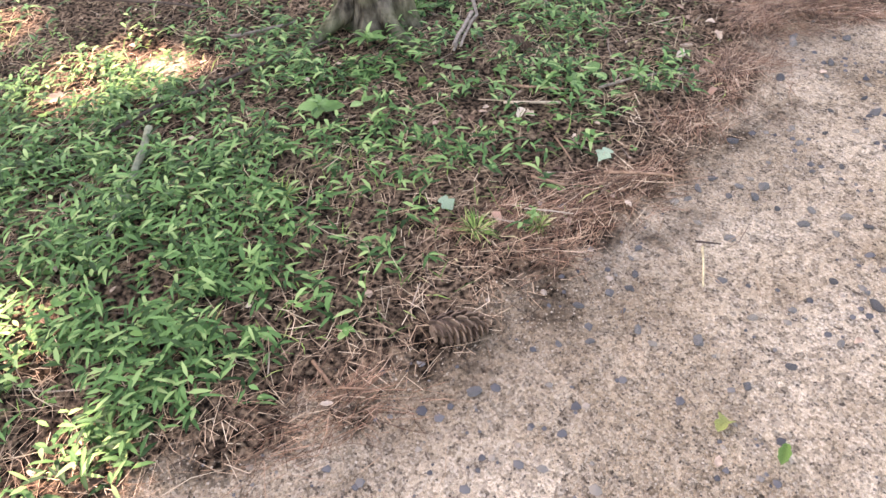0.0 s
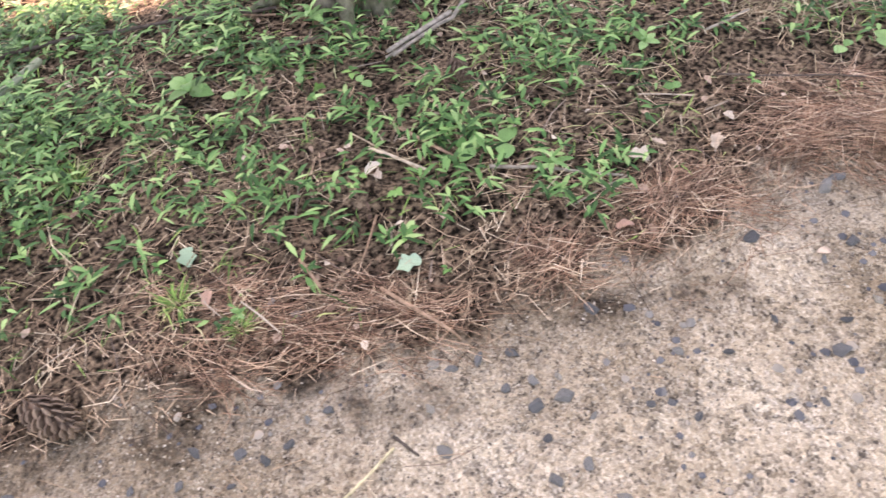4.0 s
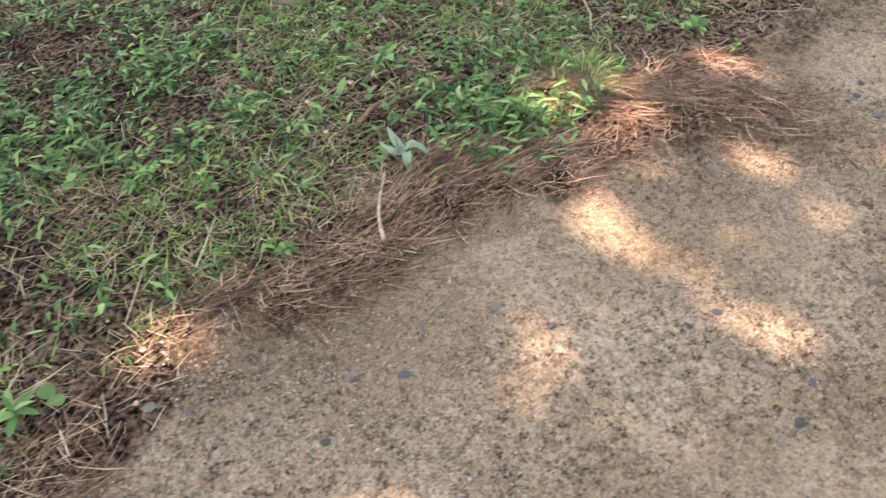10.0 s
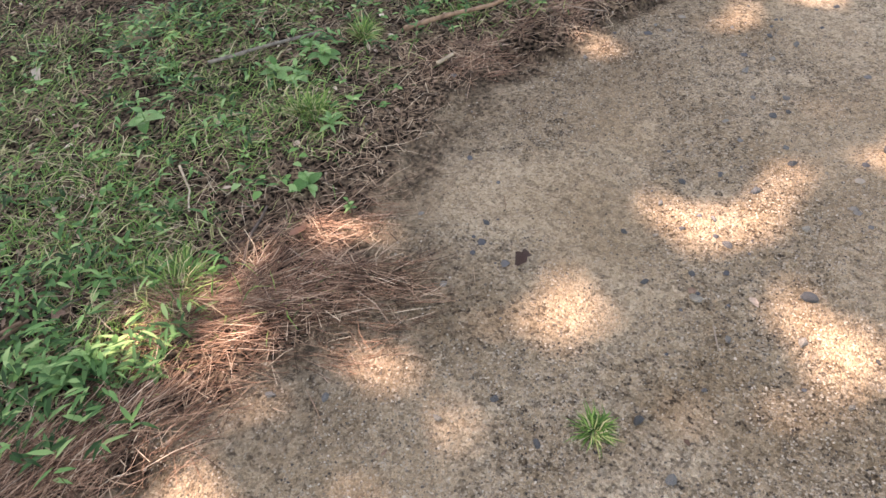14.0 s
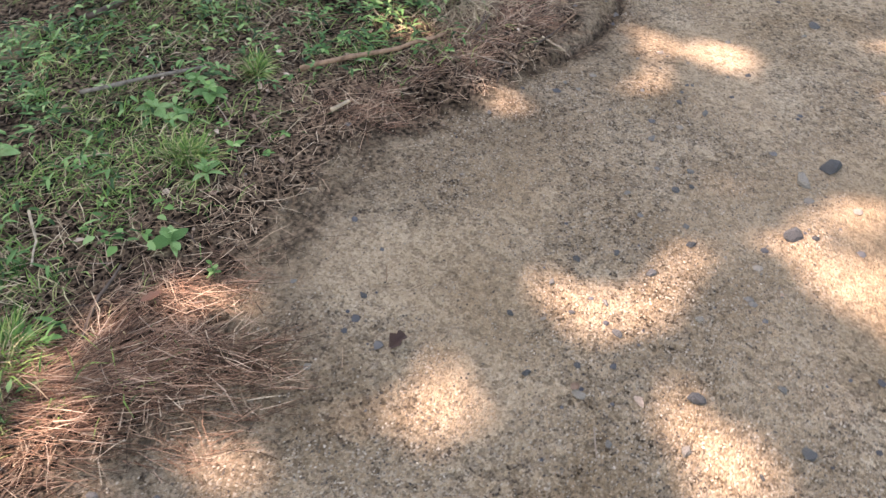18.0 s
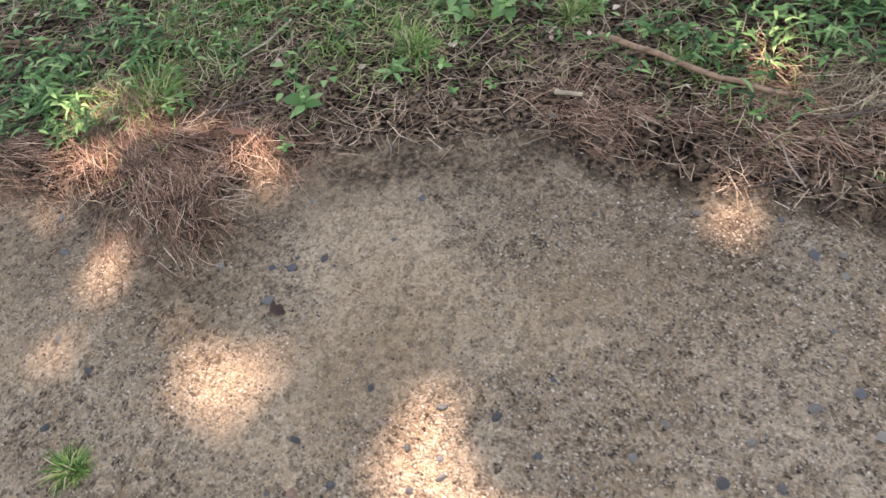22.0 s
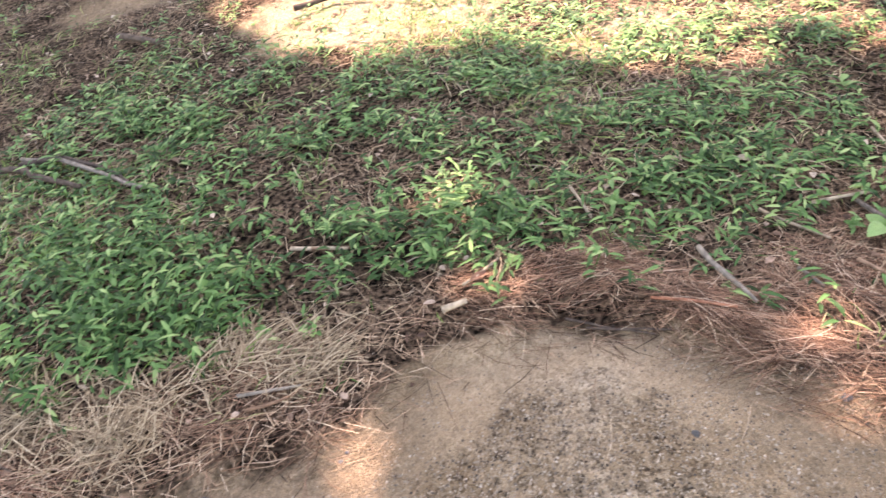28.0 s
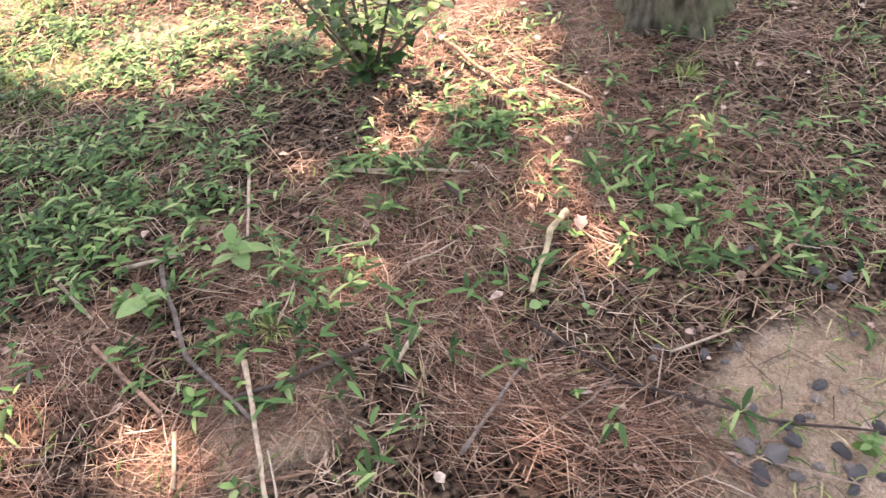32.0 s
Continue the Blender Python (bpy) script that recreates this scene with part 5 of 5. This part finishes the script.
plant(0.93, 0.96, 0.034, "pair")
plant(1.93, 0.63, 0.059, "star")
plant(1.51, 0.59, 0.032, "sprout")
plant(3.08, 0.64, 0.028, "pair")
plant(2.92, 0.69, 0.038, "sprout")
plant(2.62, 1.33, 0.050, "sprout")
plant(2.50, 0.46, 0.032, "sprout")
plant(3.03, 0.71, 0.035, "blade")
plant(3.65, 0.49, 0.020, "pair")
plant(3.26, 0.71, 0.060, "sprout")
plant(2.90, 0.40, 0.075, "dead")
plant(3.78, -0.03, 0.058, "sprout")
plant(4.01, -0.02, 0.046, "star")
plant(3.02, 0.39, 0.031, "pair")
plant(3.19, 0.24, 0.051, "star")
plant(3.14, 0.26, 0.044, "star")
plant(3.23, 0.20, 0.039, "sprout")
plant(4.25, 0.23, 0.063, "sprout")
plant(3.16, 0.32, 0.049, "star")
plant(4.35, 0.12, 0.072, "sprout")
plant(4.39, 0.17, 0.053, "sprout")
plant(3.71, -0.16, 0.027, "sprout")
plant(4.24, 0.16, 0.044, "broad")
plant(6.25, -0.39, 0.032, "sprout")
plant(7.10, -0.57, 0.072, "broad")
plant(6.91, -0.64, 0.056, "broad")
plant(6.86, -0.60, 0.038, "sprout")
plant(7.91, -0.35, 0.037, "sprout")
plant(7.68, -0.24, 0.038, "sprout")
plant(7.61, -0.96, 0.022, "pair")
plant(7.68, -1.01, 0.021, "pair")
plant(7.95, -0.86, 0.063, "sprout")
plant(7.78, -0.35, 0.050, "sprout")
plant(7.47, 0.36, 0.047, "pair")
plant(7.93, -1.43, 0.024, "broad")
plant(7.66, -0.39, 0.042, "sprout")
plant(6.43, -0.23, 0.043, "star")
plant(6.40, -0.32, 0.041, "sprout")

LEAF_WORDS = {"lobed": "silvery green lobed leaf fallen on the litter", "green": "fresh green leaf fallen flat on the ground", "yellow": "crumpled yellow-green leaf on the gravel", "pale": "bleached tan dead leaf on the litter",
              "brown": "curled brown dead leaf on the needles", "dark": "dark curled dead leaf on the gravel", "orange": "small orange leaf among green weeds"}


def fallen_leaf(x, y, r, kind):
    src = LEAF_LOBED if kind == "lobed" else random.choice(LEAF_FALLEN)
    me = src.copy()
    me.name = "fallen_leaf"
    me.materials.clear()
    a = random.uniform(0, 6.28)
    ob = piece("fallen_leaf", me, LITTER[kind])
    ob.location = (x - math.cos(a) * r, y - math.sin(a) * r, z_at(x, y) + 0.012)
    ob.rotation_euler = (random.uniform(-0.3, 0.3), random.uniform(-0.15, 0.15), a)
    ob.scale = (1.7 * r, 1.5 * r, 2.2 * r)
    tagged(ob, LEAF_WORDS[kind], "leaf", "fallen leaves")


fallen_leaf(7.93, -1.43, 0.024, "green")
fallen_leaf(-0.25, 1.16, 0.032, "lobed")
fallen_leaf(-1.10, 2.30, 0.023, "pale")
fallen_leaf(-0.08, 1.77, 0.022, "green")
fallen_leaf(-0.61, 1.34, 0.024, "brown")
fallen_leaf(-1.23, 1.49, 0.016, "pale")
fallen_leaf(-0.15, 1.41, 0.023, "pale")
fallen_leaf(-0.59, 1.48, 0.029, "lobed")
fallen_leaf(-0.98, 0.74, 0.030, "yellow")
fallen_leaf(-1.02, 0.63, 0.031, "green")
fallen_leaf(0.32, 1.04, 0.031, "pale")
fallen_leaf(-0.53, 2.81, 0.046, "pale")
fallen_leaf(1.26, 1.77, 0.036, "green")
fallen_leaf(-0.15, 1.43, 0.026, "pale")
fallen_leaf(2.17, 1.41, 0.022, "orange")
fallen_leaf(3.65, 0.51, 0.028, "green")
fallen_leaf(4.20, 1.03, 0.040, "pale")
fallen_leaf(3.61, -0.59, 0.027, "dark")
fallen_leaf(7.82, 0.14, 0.028, "pale")
fallen_leaf(0.13, 0.93, 0.028, "brown")
fallen_leaf(0.88, 1.54, 0.030, "brown")
fallen_leaf(0.46, 0.96, 0.025, "pale")
fallen_leaf(0.37, 1.04, 0.025, "pale")
fallen_leaf(1.33, 1.16, 0.037, "brown")
fallen_leaf(0.46, 0.96, 0.021, "pale")
fallen_leaf(0.55, 1.00, 0.019, "pale")
fallen_leaf(6.00, -0.46, 0.028, "brown")
fallen_leaf(6.92, -0.62, 0.019, "green")
fallen_leaf(8.09, -0.59, 0.032, "brown")
fallen_leaf(7.51, -0.29, 0.029, "brown")
fallen_leaf(7.78, -0.79, 0.023, "pale")
fallen_leaf(7.76, -0.49, 0.020, "green")
fallen_leaf(6.80, -0.24, 0.028, "pale")
fallen_leaf(3.61, -0.06, 0.029, "brown")
fallen_leaf(3.29, 0.39, 0.021, "brown")

TUFTS = [(4.50, 0.03, 0.11), (4.09, 0.07, 0.08), (-0.69, 1.91, 0.10), (-0.59, 1.24, 0.07), (3.22, -0.78, 0.06), (4.09, 0.07, 0.12), (3.21, -0.78, 0.08), (3.39, 0.16, 0.17), (4.09, 0.06, 0.10), (4.54, 0.05, 0.11), (4.49, 0.04, 0.13), (4.08, 0.04, 0.13), (4.65, -0.24, 0.09), (4.07, 0.10, 0.13), (3.42, 0.26, 0.16), (3.45, 0.15, 0.15), (3.43, 0.16, 0.17), (1.22, 1.19, 0.07), (1.54, 0.88, 0.11), (-0.66, 1.38, 0.09), (8.29, -0.39, 0.09), (7.13, -0.79, 0.07), (1.26, 0.84, 0.11), (1.22, 1.24, 0.08), (4.95, 0.04, 0.10), (3.23, -0.79, 0.05)]
for tx, ty, ts in TUFTS:
    n = 64
    a = rng.uniform(0, 6.283, n)
    q = rng.random(n) * ts * 0.18
    v, f = strips(np.cos(a) * q, np.sin(a) * q, np.zeros(n), rng.uniform(0.6, 1.2, n) * ts * 0.8, rng.uniform(0.0018, 0.0034, n), a + rng.normal(0, 0.5, n), rng.normal(0, 0.5, n), rng.uniform(0.5, 0.97, n), 0.12, 0.4)
    tuft = piece("grass_tuft", quick_mesh("grass_tuft", v, f), BLADE)
    tuft.location = (tx, ty, z_at(tx, ty) - 0.002)
    tagged(tuft, "tuft of thin arching green grass blades", "grass tuft", "grass tufts")


def pine_cone(x, y, length, turn):
    """A closed-in cone lying on its side: a core and rows of woody scales."""
    root = new("pine_cone")
    wide = length * 0.27
    root.location = (x, y, z_at(x, y) + wide * 0.75)
    root.rotation_euler = (0, 0, turn)
    tagged(root, "weathered dark brown pine cone lying on its side", "pine cone", "pine cones")
    part("core", tube([(-length * 0.5, 0, 0), (-length * 0.3, 0, 0), (length * 0.1, 0, 0), (length * 0.5, 0, 0)], [wide * 0.3, wide * 0.75, wide * 0.6, wide * 0.12], 8), CONE, root)
    bm = bmesh.new()
    outline = [(0, -0.22), (0.55, -0.5), (0.95, -0.34), (1.08, 0), (0.95, 0.34), (0.55, 0.5), (0, 0.22)]
    top, low = [bm.verts.new((px, py, 0.06 - 0.1 * abs(py) + 0.2 * px * px)) for px, py in outline], [bm.verts.new((px, py, -0.1 + 0.2 * px * px)) for px, py in outline]
    bm.faces.new(top)
    bm.faces.new(low[::-1])
    for k in range(len(outline)):
        j = (k + 1) % len(outline)
        bm.faces.new((top[k], low[k], low[j], top[j]))
    me = bpy.data.meshes.new("scale")
    bm.to_mesh(me)
    bm.free()
    for row in range(9):
        s = row / 8
        rad = wide * (0.35 + 0.65 * math.sin(math.pi * (0.22 + 0.72 * s)))
        for k in range(8):
            a = 2 * math.pi * (k + 0.5 * (row % 2)) / 8
            out = Vector((0.75, math.cos(a), math.sin(a))).normalized()
            m = look((0, 0, 0), -out).to_3x3()
            scale = piece("scale", me, CONE, root, smooth=False)
            scale.location = (length * (s * 0.9 - 0.48), math.cos(a) * rad * 0.35, math.sin(a) * rad * 0.35)
            scale.rotation_euler = (m @ Euler((0, -math.pi / 2, 0)).to_matrix()).to_euler()
            scale.scale = (rad * 0.85, rad * 0.8, rad * 0.8)


pine_cone(-0.95, 1.31, 0.130, -1.13)
pine_cone(0.22, 1.56, 0.088, -1.80)
pine_cone(7.81, -0.28, 0.073, -1.43)

# ---------------------------------------------------------------- trees
# Openings cut in the added, unseen crowns to set the sun flecks: plan x, y, half length, half width, turn.
GAPS_A = [(7.63, -0.08, 0.18, 0.13, 1.2), (7.86, -0.08, 0.15, 0.09, 1.1), (7.52, 0.61, 0.24, 0.19, 2.3), (7.79, -0.87, 0.08, 0.06, 0.4), (6.91, -1.01, 0.07, 0.06, 1.7), (6.61, -0.84, 0.06, 0.04, 2.2), (5.99, -0.44, 0.11, 0.07, 2.3), (6.13, 1.32, 0.86, 0.44, 2.4), (6.59, 1.06, 0.70, 0.30, 2.6), (6.77, 0.88, 0.68, 0.33, 2.4), (-0.28, 2.72, 0.24, 0.17, 1.3), (-0.52, 2.79, 0.13, 0.07, 1.7), (-1.30, 2.23, 0.14, 0.07, 0.9), (-1.54, 1.88, 0.11, 0.06, 1.8), (-0.16, 3.34, 0.18, 0.09, 1.0), (2.80, 0.72, 0.08, 0.05, 1.7), (4.18, 0.97, 0.14, 0.09, 1.1), (5.68, -0.91, 0.05, 0.04, 2.9), (6.05, -0.10, 0.18, 0.17, 0.7)]
GAPS_B = [(6.13, -0.47, 0.12, 0.10, 0.4), (5.55, -0.76, 0.08, 0.07, 3.1), (5.66, -0.85, 0.08, 0.05, 1.0), (5.96, 1.12, 0.38, 0.27, 1.9), (6.36, 1.07, 0.26, 0.17, 1.5), (6.87, 0.56, 0.25, 0.22, 1.4), (7.10, 0.29, 0.15, 0.14, 0.9), (6.48, -1.02, 0.05, 0.03, 0.8), (6.26, 1.15, 0.37, 0.19, 1.6), (5.80, 1.18, 0.23, 0.13, 1.9), (6.05, -0.57, 0.09, 0.07, 1.8), (6.92, -1.07, 0.06, 0.05, -3.1), (5.98, -0.18, 0.12, 0.08, 1.8), (7.79, -0.83, 0.09, 0.07, -3.0), (7.03, 0.46, 0.34, 0.21, 2.1), (8.30, -0.96, 0.07, 0.05, 0.6), (7.82, -0.91, 0.07, 0.05, 2.8), (8.39, -0.68, 0.08, 0.07, -3.1), (8.00, 0.30, 0.12, 0.10, 1.7)]
GAPS_C = [(2.35, -0.17, 0.15, 0.08, 0.3), (2.04, -0.14, 0.10, 0.06, 0.3), (1.98, -0.01, 0.07, 0.06, 0.4), (1.73, 0.28, 0.06, 0.05, 1.5), (2.69, -0.14, 0.09, 0.08, 2.4), (3.16, -0.11, 0.17, 0.11, 2.0), (2.91, -0.03, 0.06, 0.05, 3.0), (2.01, -0.39, 0.08, 0.06, 2.5), (2.48, -0.34, 0.06, 0.04, 2.2), (2.47, -0.43, 0.05, 0.04, 2.2), (2.19, -0.35, 0.06, 0.05, 2.4), (2.68, -0.13, 0.05, 0.03, 1.9), (2.46, 0.20, 0.09, 0.03, 2.0), (2.77, -0.36, 0.08, 0.03, 2.0), (3.14, -0.76, 0.10, 0.06, 2.1), (2.89, -0.57, 0.09, 0.05, 2.1), (3.48, -0.70, 0.20, 0.12, 1.9), (3.20, -0.11, 0.12, 0.07, 1.8), (2.95, -0.08, 0.06, 0.05, 1.4)]
GAPS_D = [(3.18, -0.51, 0.11, 0.05, 1.9), (2.94, -0.59, 0.08, 0.04, 1.9), (2.89, -0.08, 0.13, 0.05, 1.9), (2.78, 0.08, 0.11, 0.07, 1.7), (3.30, 0.37, 0.08, 0.04, 1.8), (3.42, 0.02, 0.15, 0.05, 1.8), (3.58, -0.89, 0.10, 0.07, 3.1), (3.48, -1.01, 0.11, 0.06, 2.0), (3.36, -0.83, 0.09, 0.05, 2.0), (4.79, -1.12, 0.17, 0.09, 1.7), (4.20, -1.60, 0.14, 0.08, 2.7), (3.94, -1.19, 0.13, 0.10, 2.6), (3.78, -0.78, 0.09, 0.07, 1.8), (3.38, -1.38, 0.16, 0.11, 2.4), (3.20, -0.06, 0.16, 0.06, 1.6), (3.35, 0.04, 0.15, 0.08, 1.5), (3.64, -0.19, 0.14, 0.07, 1.6), (3.51, -0.65, 0.11, 0.09, 1.7), (5.17, -1.75, 0.14, 0.10, 2.2)]
GAPS_E = [(3.71, -1.38, 0.09, 0.06, 2.0), (3.57, -0.90, 0.11, 0.08, 1.8), (3.34, -0.42, 0.08, 0.04, 1.6), (3.89, -0.90, 0.16, 0.10, 1.9), (4.10, -1.22, 0.12, 0.09, 2.4), (4.53, -1.39, 0.18, 0.07, 3.1), (3.83, -1.37, 0.12, 0.09, 2.3), (3.51, -0.67, 0.11, 0.05, 1.9), (3.46, 0.02, 0.09, 0.05, 1.7), (5.07, -1.23, 0.09, 0.07, 2.1), (4.68, -1.02, 0.09, 0.08, 2.9), (4.28, -0.87, 0.13, 0.06, 2.6), (4.48, -0.95, 0.14, 0.09, 2.7), (3.74, -0.79, 0.19, 0.04, 2.5), (3.37, 0.06, 0.17, 0.09, 2.3), (3.78, -0.99, 0.13, 0.05, 2.5), (4.69, -0.95, 0.09, 0.06, 0.5), (3.26, -0.06, 0.10, 0.04, 1.4), (3.40, -0.56, 0.12, 0.04, 2.5)]
GAPS_F = [(4.58, -0.96, 0.12, 0.04, 2.7), (4.23, -0.90, 0.05, 0.03, 2.7), (4.71, -1.11, 0.07, 0.05, 2.9), (4.82, -1.12, 0.06, 0.04, 3.1), (3.81, -0.81, 0.17, 0.10, 2.6), (4.97, -1.02, 0.06, 0.04, 2.9), (3.60, -0.06, 0.10, 0.05, 2.4), (5.04, -1.03, 0.10, 0.04, 2.8), (5.86, 1.09, 0.22, 0.10, 1.9), (6.92, -1.04, 0.07, 0.06, 2.9), (6.78, -1.04, 0.06, 0.05, 1.1), (6.00, -0.50, 0.11, 0.05, 2.5), (6.59, -0.86, 0.06, 0.03, 2.7), (7.23, -1.09, 0.06, 0.03, 2.7), (7.89, 0.01, 0.25, 0.18, 2.6), (7.95, 0.32, 0.18, 0.11, 1.0), (7.86, -0.28, 0.22, 0.08, 2.6), (7.88, -0.04, 0.21, 0.18, 1.9), (8.27, -1.00, 0.08, 0.06, 0.4)]
GAPS_G = [(7.80, -0.88, 0.09, 0.05, 2.7), (7.52, -0.31, 0.06, 0.05, 2.3), (6.91, -1.01, 0.05, 0.04, 2.3), (6.78, -0.89, 0.07, 0.03, 2.6), (8.41, -0.69, 0.13, 0.09, 2.8), (6.66, -0.81, 0.05, 0.03, 2.3)]
GAPS = GAPS_A + GAPS_B + GAPS_C + GAPS_D + GAPS_E + GAPS_F + GAPS_G
# random small openings, made up to scatter sun flecks near the walk's end
fleck = random.Random(5)
GAPS += [(fleck.uniform(7.2, 9.0), fleck.uniform(-1.3, 0.8), fleck.uniform(0.05, 0.12), fleck.uniform(0.03, 0.07), fleck.uniform(0, 3.1)) for _ in range(24)]
# first two trees are seen; the other five are added to hold shading foliage
TREES = [(0.262, 2.09, 0.117), (8.46, -0.05, 0.125), (4.2, 5.6, 0.17), (-3.2, 6.4, 0.16), (9.8, 4.6, 0.18), (1.6, 7.6, 0.2), (6.6, 7.4, 0.18)]


def in_gap(gx, gy, extra):
    out = np.zeros(len(gx), bool)
    for px, py, a, b, turn in GAPS:
        u, v = (gx - px) * math.cos(turn) + (gy - py) * math.sin(turn), -(gx - px) * math.sin(turn) + (gy - py) * math.cos(turn)
        k = 1.0 if py > 0.3 and px > 5.5 or px > 7.2 else 0.6 if px > 4.9 else 0.7 if px > 2.6 else 0.85 if px > 0.9 else 1.0
        more = extra * (1.15 if px < 0.3 else 0.8 if px < 2.6 or 4.9 < px < 7.2 and py < 0.3 else 1.0)
        out |= (u / (k * a + more)) ** 2 + (v / (k * b + more)) ** 2 < 1
    return out


def trunk_mesh(r, tall, lean=0.0):
    """A ridged trunk with a flared foot."""
    bm = bmesh.new()
    sides, rings = 40, []
    hs = [-0.1, 0, 0.04, 0.09, 0.16, 0.26, 0.4, 0.6, 0.9, 1.4, 2.2, 3.4, 5.0, tall]
    lump = random.uniform(0, 50)
    for h in hs:
        flare = 1 + 0.3 * math.exp(-max(h, 0) / 0.07)
        slim = 1 - 0.6 * max(h, 0) / tall
        ring = []
        for s in range(sides):
            a = 2 * math.pi * s / sides
            root = 1 + 0.22 * math.exp(-max(h, 0) / 0.15) * math.sin(a * 5 + lump) + 0.02 * (1 if s % 2 else -1) * (1 + noise.noise((a * 3, h * 3, lump)))
            root += 0.06 * noise.noise((math.cos(a) * 4, math.sin(a) * 4, h * 2.5 + lump))
            q = r * flare * slim * root
            ring.append(bm.verts.new((math.cos(a) * q + lean * max(0, min(h, 1.5)), math.sin(a) * q, h)))
        rings.append(ring)
    for a, b in zip(rings, rings[1:]):
        for s in range(sides):
            bm.faces.new((a[s], a[(s + 1) % sides], b[(s + 1) % sides], b[s]))
    bm.faces.new(rings[-1])
    return bm


def build_trees():
    roots = []
    for tx, ty, r in TREES:
        root = new("tree")
        root.location = (tx, ty, 0.0)
        tall = random.uniform(11.5, 13)
        part("trunk", trunk_mesh(r, tall, 0.13 if not roots else 0.0), BARK, root)
        for a, reach in ([(2.55, 0.30), (-2.4, 0.22)] if not roots else []):
            path = [(math.cos(a + 0.25 * q) * (r * 0.75 + reach * q), math.sin(a + 0.25 * q) * (r * 0.75 + reach * q), 0.10 - 0.10 * math.sqrt(q)) for q in (0, 0.15, 0.35, 0.6, 0.85, 1)]
            part("root", tube(path, [r * 0.34, r * 0.28, r * 0.2, r * 0.14, r * 0.09, r * 0.04], 8, 0.1), BARK, root)
        for k in range(7):
            a, h = random.uniform(0, 6.28), random.uniform(7.5, tall - 1)
            reach = random.uniform(1.2, 2.2)
            path = [(math.cos(a) * reach * s, math.sin(a) * reach * s, h + reach * 0.5 * s + random.uniform(-0.1, 0.1)) for s in (0, 0.35, 0.7, 1)]
            part("limb", tube(path, [0.05, 0.035, 0.025, 0.01], 6), BARK, root)
        tagged(root, "tall woodland tree with furrowed grey-brown bark, foliage added to cast shade", "tree", "trees")
        roots.append(root)
    # unseen leaf clumps, set between sun and ground only to shade the strip
    n = 26000
    h = rng.uniform(8.6, 11.0, n)
    gx, gy = rng.uniform(-2.6, 9.8, n), rng.uniform(-2.6, 4.6, n)
    d = bank(gx, gy)
    keep = (d > -1.6) & (d < 3.4)
    gx, gy, h = gx[keep], gy[keep], h[keep]
    size = rng.uniform(0.06, 0.17, len(gx))
    # the added foliage is thinned over the path so a broken, weaker light comes through
    airy = step(0.36, 0.62, 0.55 * vnoise(gx, gy, 0.42, 81) + 0.45 * vnoise(gx, gy, 0.15, 82))
    path_side = step(1.4, 0.5, d[keep]) * step(1.3, 1.9, gx) * step(5.3, 4.9, gx)
    thin = airy * path_side * (0.55 + 0.45 * step(2.4, 3.2, gx))
    gap = in_gap(gx, gy, size * 0.55)
    stray = (0.03 + 0.14 * step(-0.15, -0.4, gy) + 0.10 * step(3.9, 4.2, gx)) * step(1.2, 1.6, gx) * step(5.6, 5.2, gx)
    keep = np.where(gap, rng.random(len(gx)) < stray, rng.random(len(gx)) > 0.80 * thin)
    gx, gy, h, size = gx[keep], gy[keep], h[keep], size[keep]
    k = h / TO_SUN.z
    cx, cy = gx + TO_SUN.x * k, gy + TO_SUN.y * k
    near = np.argmin([np.hypot(cx - t[0], cy - t[1]) for t in TREES], 0)
    m = len(cx)
    # each clump is a small spray of six-cornered leaves, ragged at the edge
    ang = np.arange(6) / 6 * 6.283
    rag = rng.uniform(0.55, 1.25, (m, 6)) * size[:, None]
    turn = rng.uniform(0, 6.283, m)[:, None]
    tilt = rng.normal(0, 0.35, (m, 2))
    ox, oy = np.cos(ang + turn) * rag, np.sin(ang + turn) * rag
    v = np.stack([cx[:, None] + ox, cy[:, None] + oy, h[:, None] + ox * tilt[:, :1] + oy * tilt[:, 1:]], -1)
    for t, root in enumerate(roots):
        pick = v[near == t]
        if not len(pick):
            continue
        pick = pick - np.array([TREES[t][0], TREES[t][1], 0])
        f = np.arange(len(pick))[:, None] * 6 + np.arange(6)
        piece("crown", quick_mesh("crown", pick.reshape(-1, 3), f), CROWN, root, smooth=False)


build_trees()


SHRUB = varied("shrub leaves", [(0.0, (0.02, 0.05, 0.018)), (0.6, (0.05, 0.11, 0.035)), (1.0, (0.11, 0.19, 0.06))], 0.45, per="object", scatter=0.2)
LEAF_SHRUB = [leaf_mesh("leaf", 1, w, c) for w, c in ((0.62, 0.3), (0.7, 0.45), (0.5, 0.2))]


def build_bush(x, y):
    root = new("shrub")
    root.location = (x, y, z_at(x, y))
    tagged(root, "dark green leafy shrub with thin bare stems", "shrub")
    for k in range(16):
        a, reach, tall = random.uniform(0, 6.28), random.uniform(0.08, 0.26), random.uniform(0.15, 0.42)
        path = [(math.cos(a) * reach * s, math.sin(a) * reach * s, -0.01 + tall * s) for s in (0, 0.3, 0.65, 1)]
        part("stem", tube(path, [0.006, 0.005, 0.004, 0.002], 6), WOODS["dark"], root)
        for j in range(14):
            s = random.uniform(0.15, 1)
            leaf = piece("leaf", random.choice(LEAF_SHRUB), SHRUB, root)
            leaf.location = (math.cos(a) * reach * s, math.sin(a) * reach * s, tall * s)
            leaf.rotation_euler = (random.uniform(-0.4, 0.4), random.uniform(-0.5, 0.4), random.uniform(0, 6.28))
            q = random.uniform(0.03, 0.06)
            leaf.scale = (q, q, q)


build_bush(7.57, 0.04)
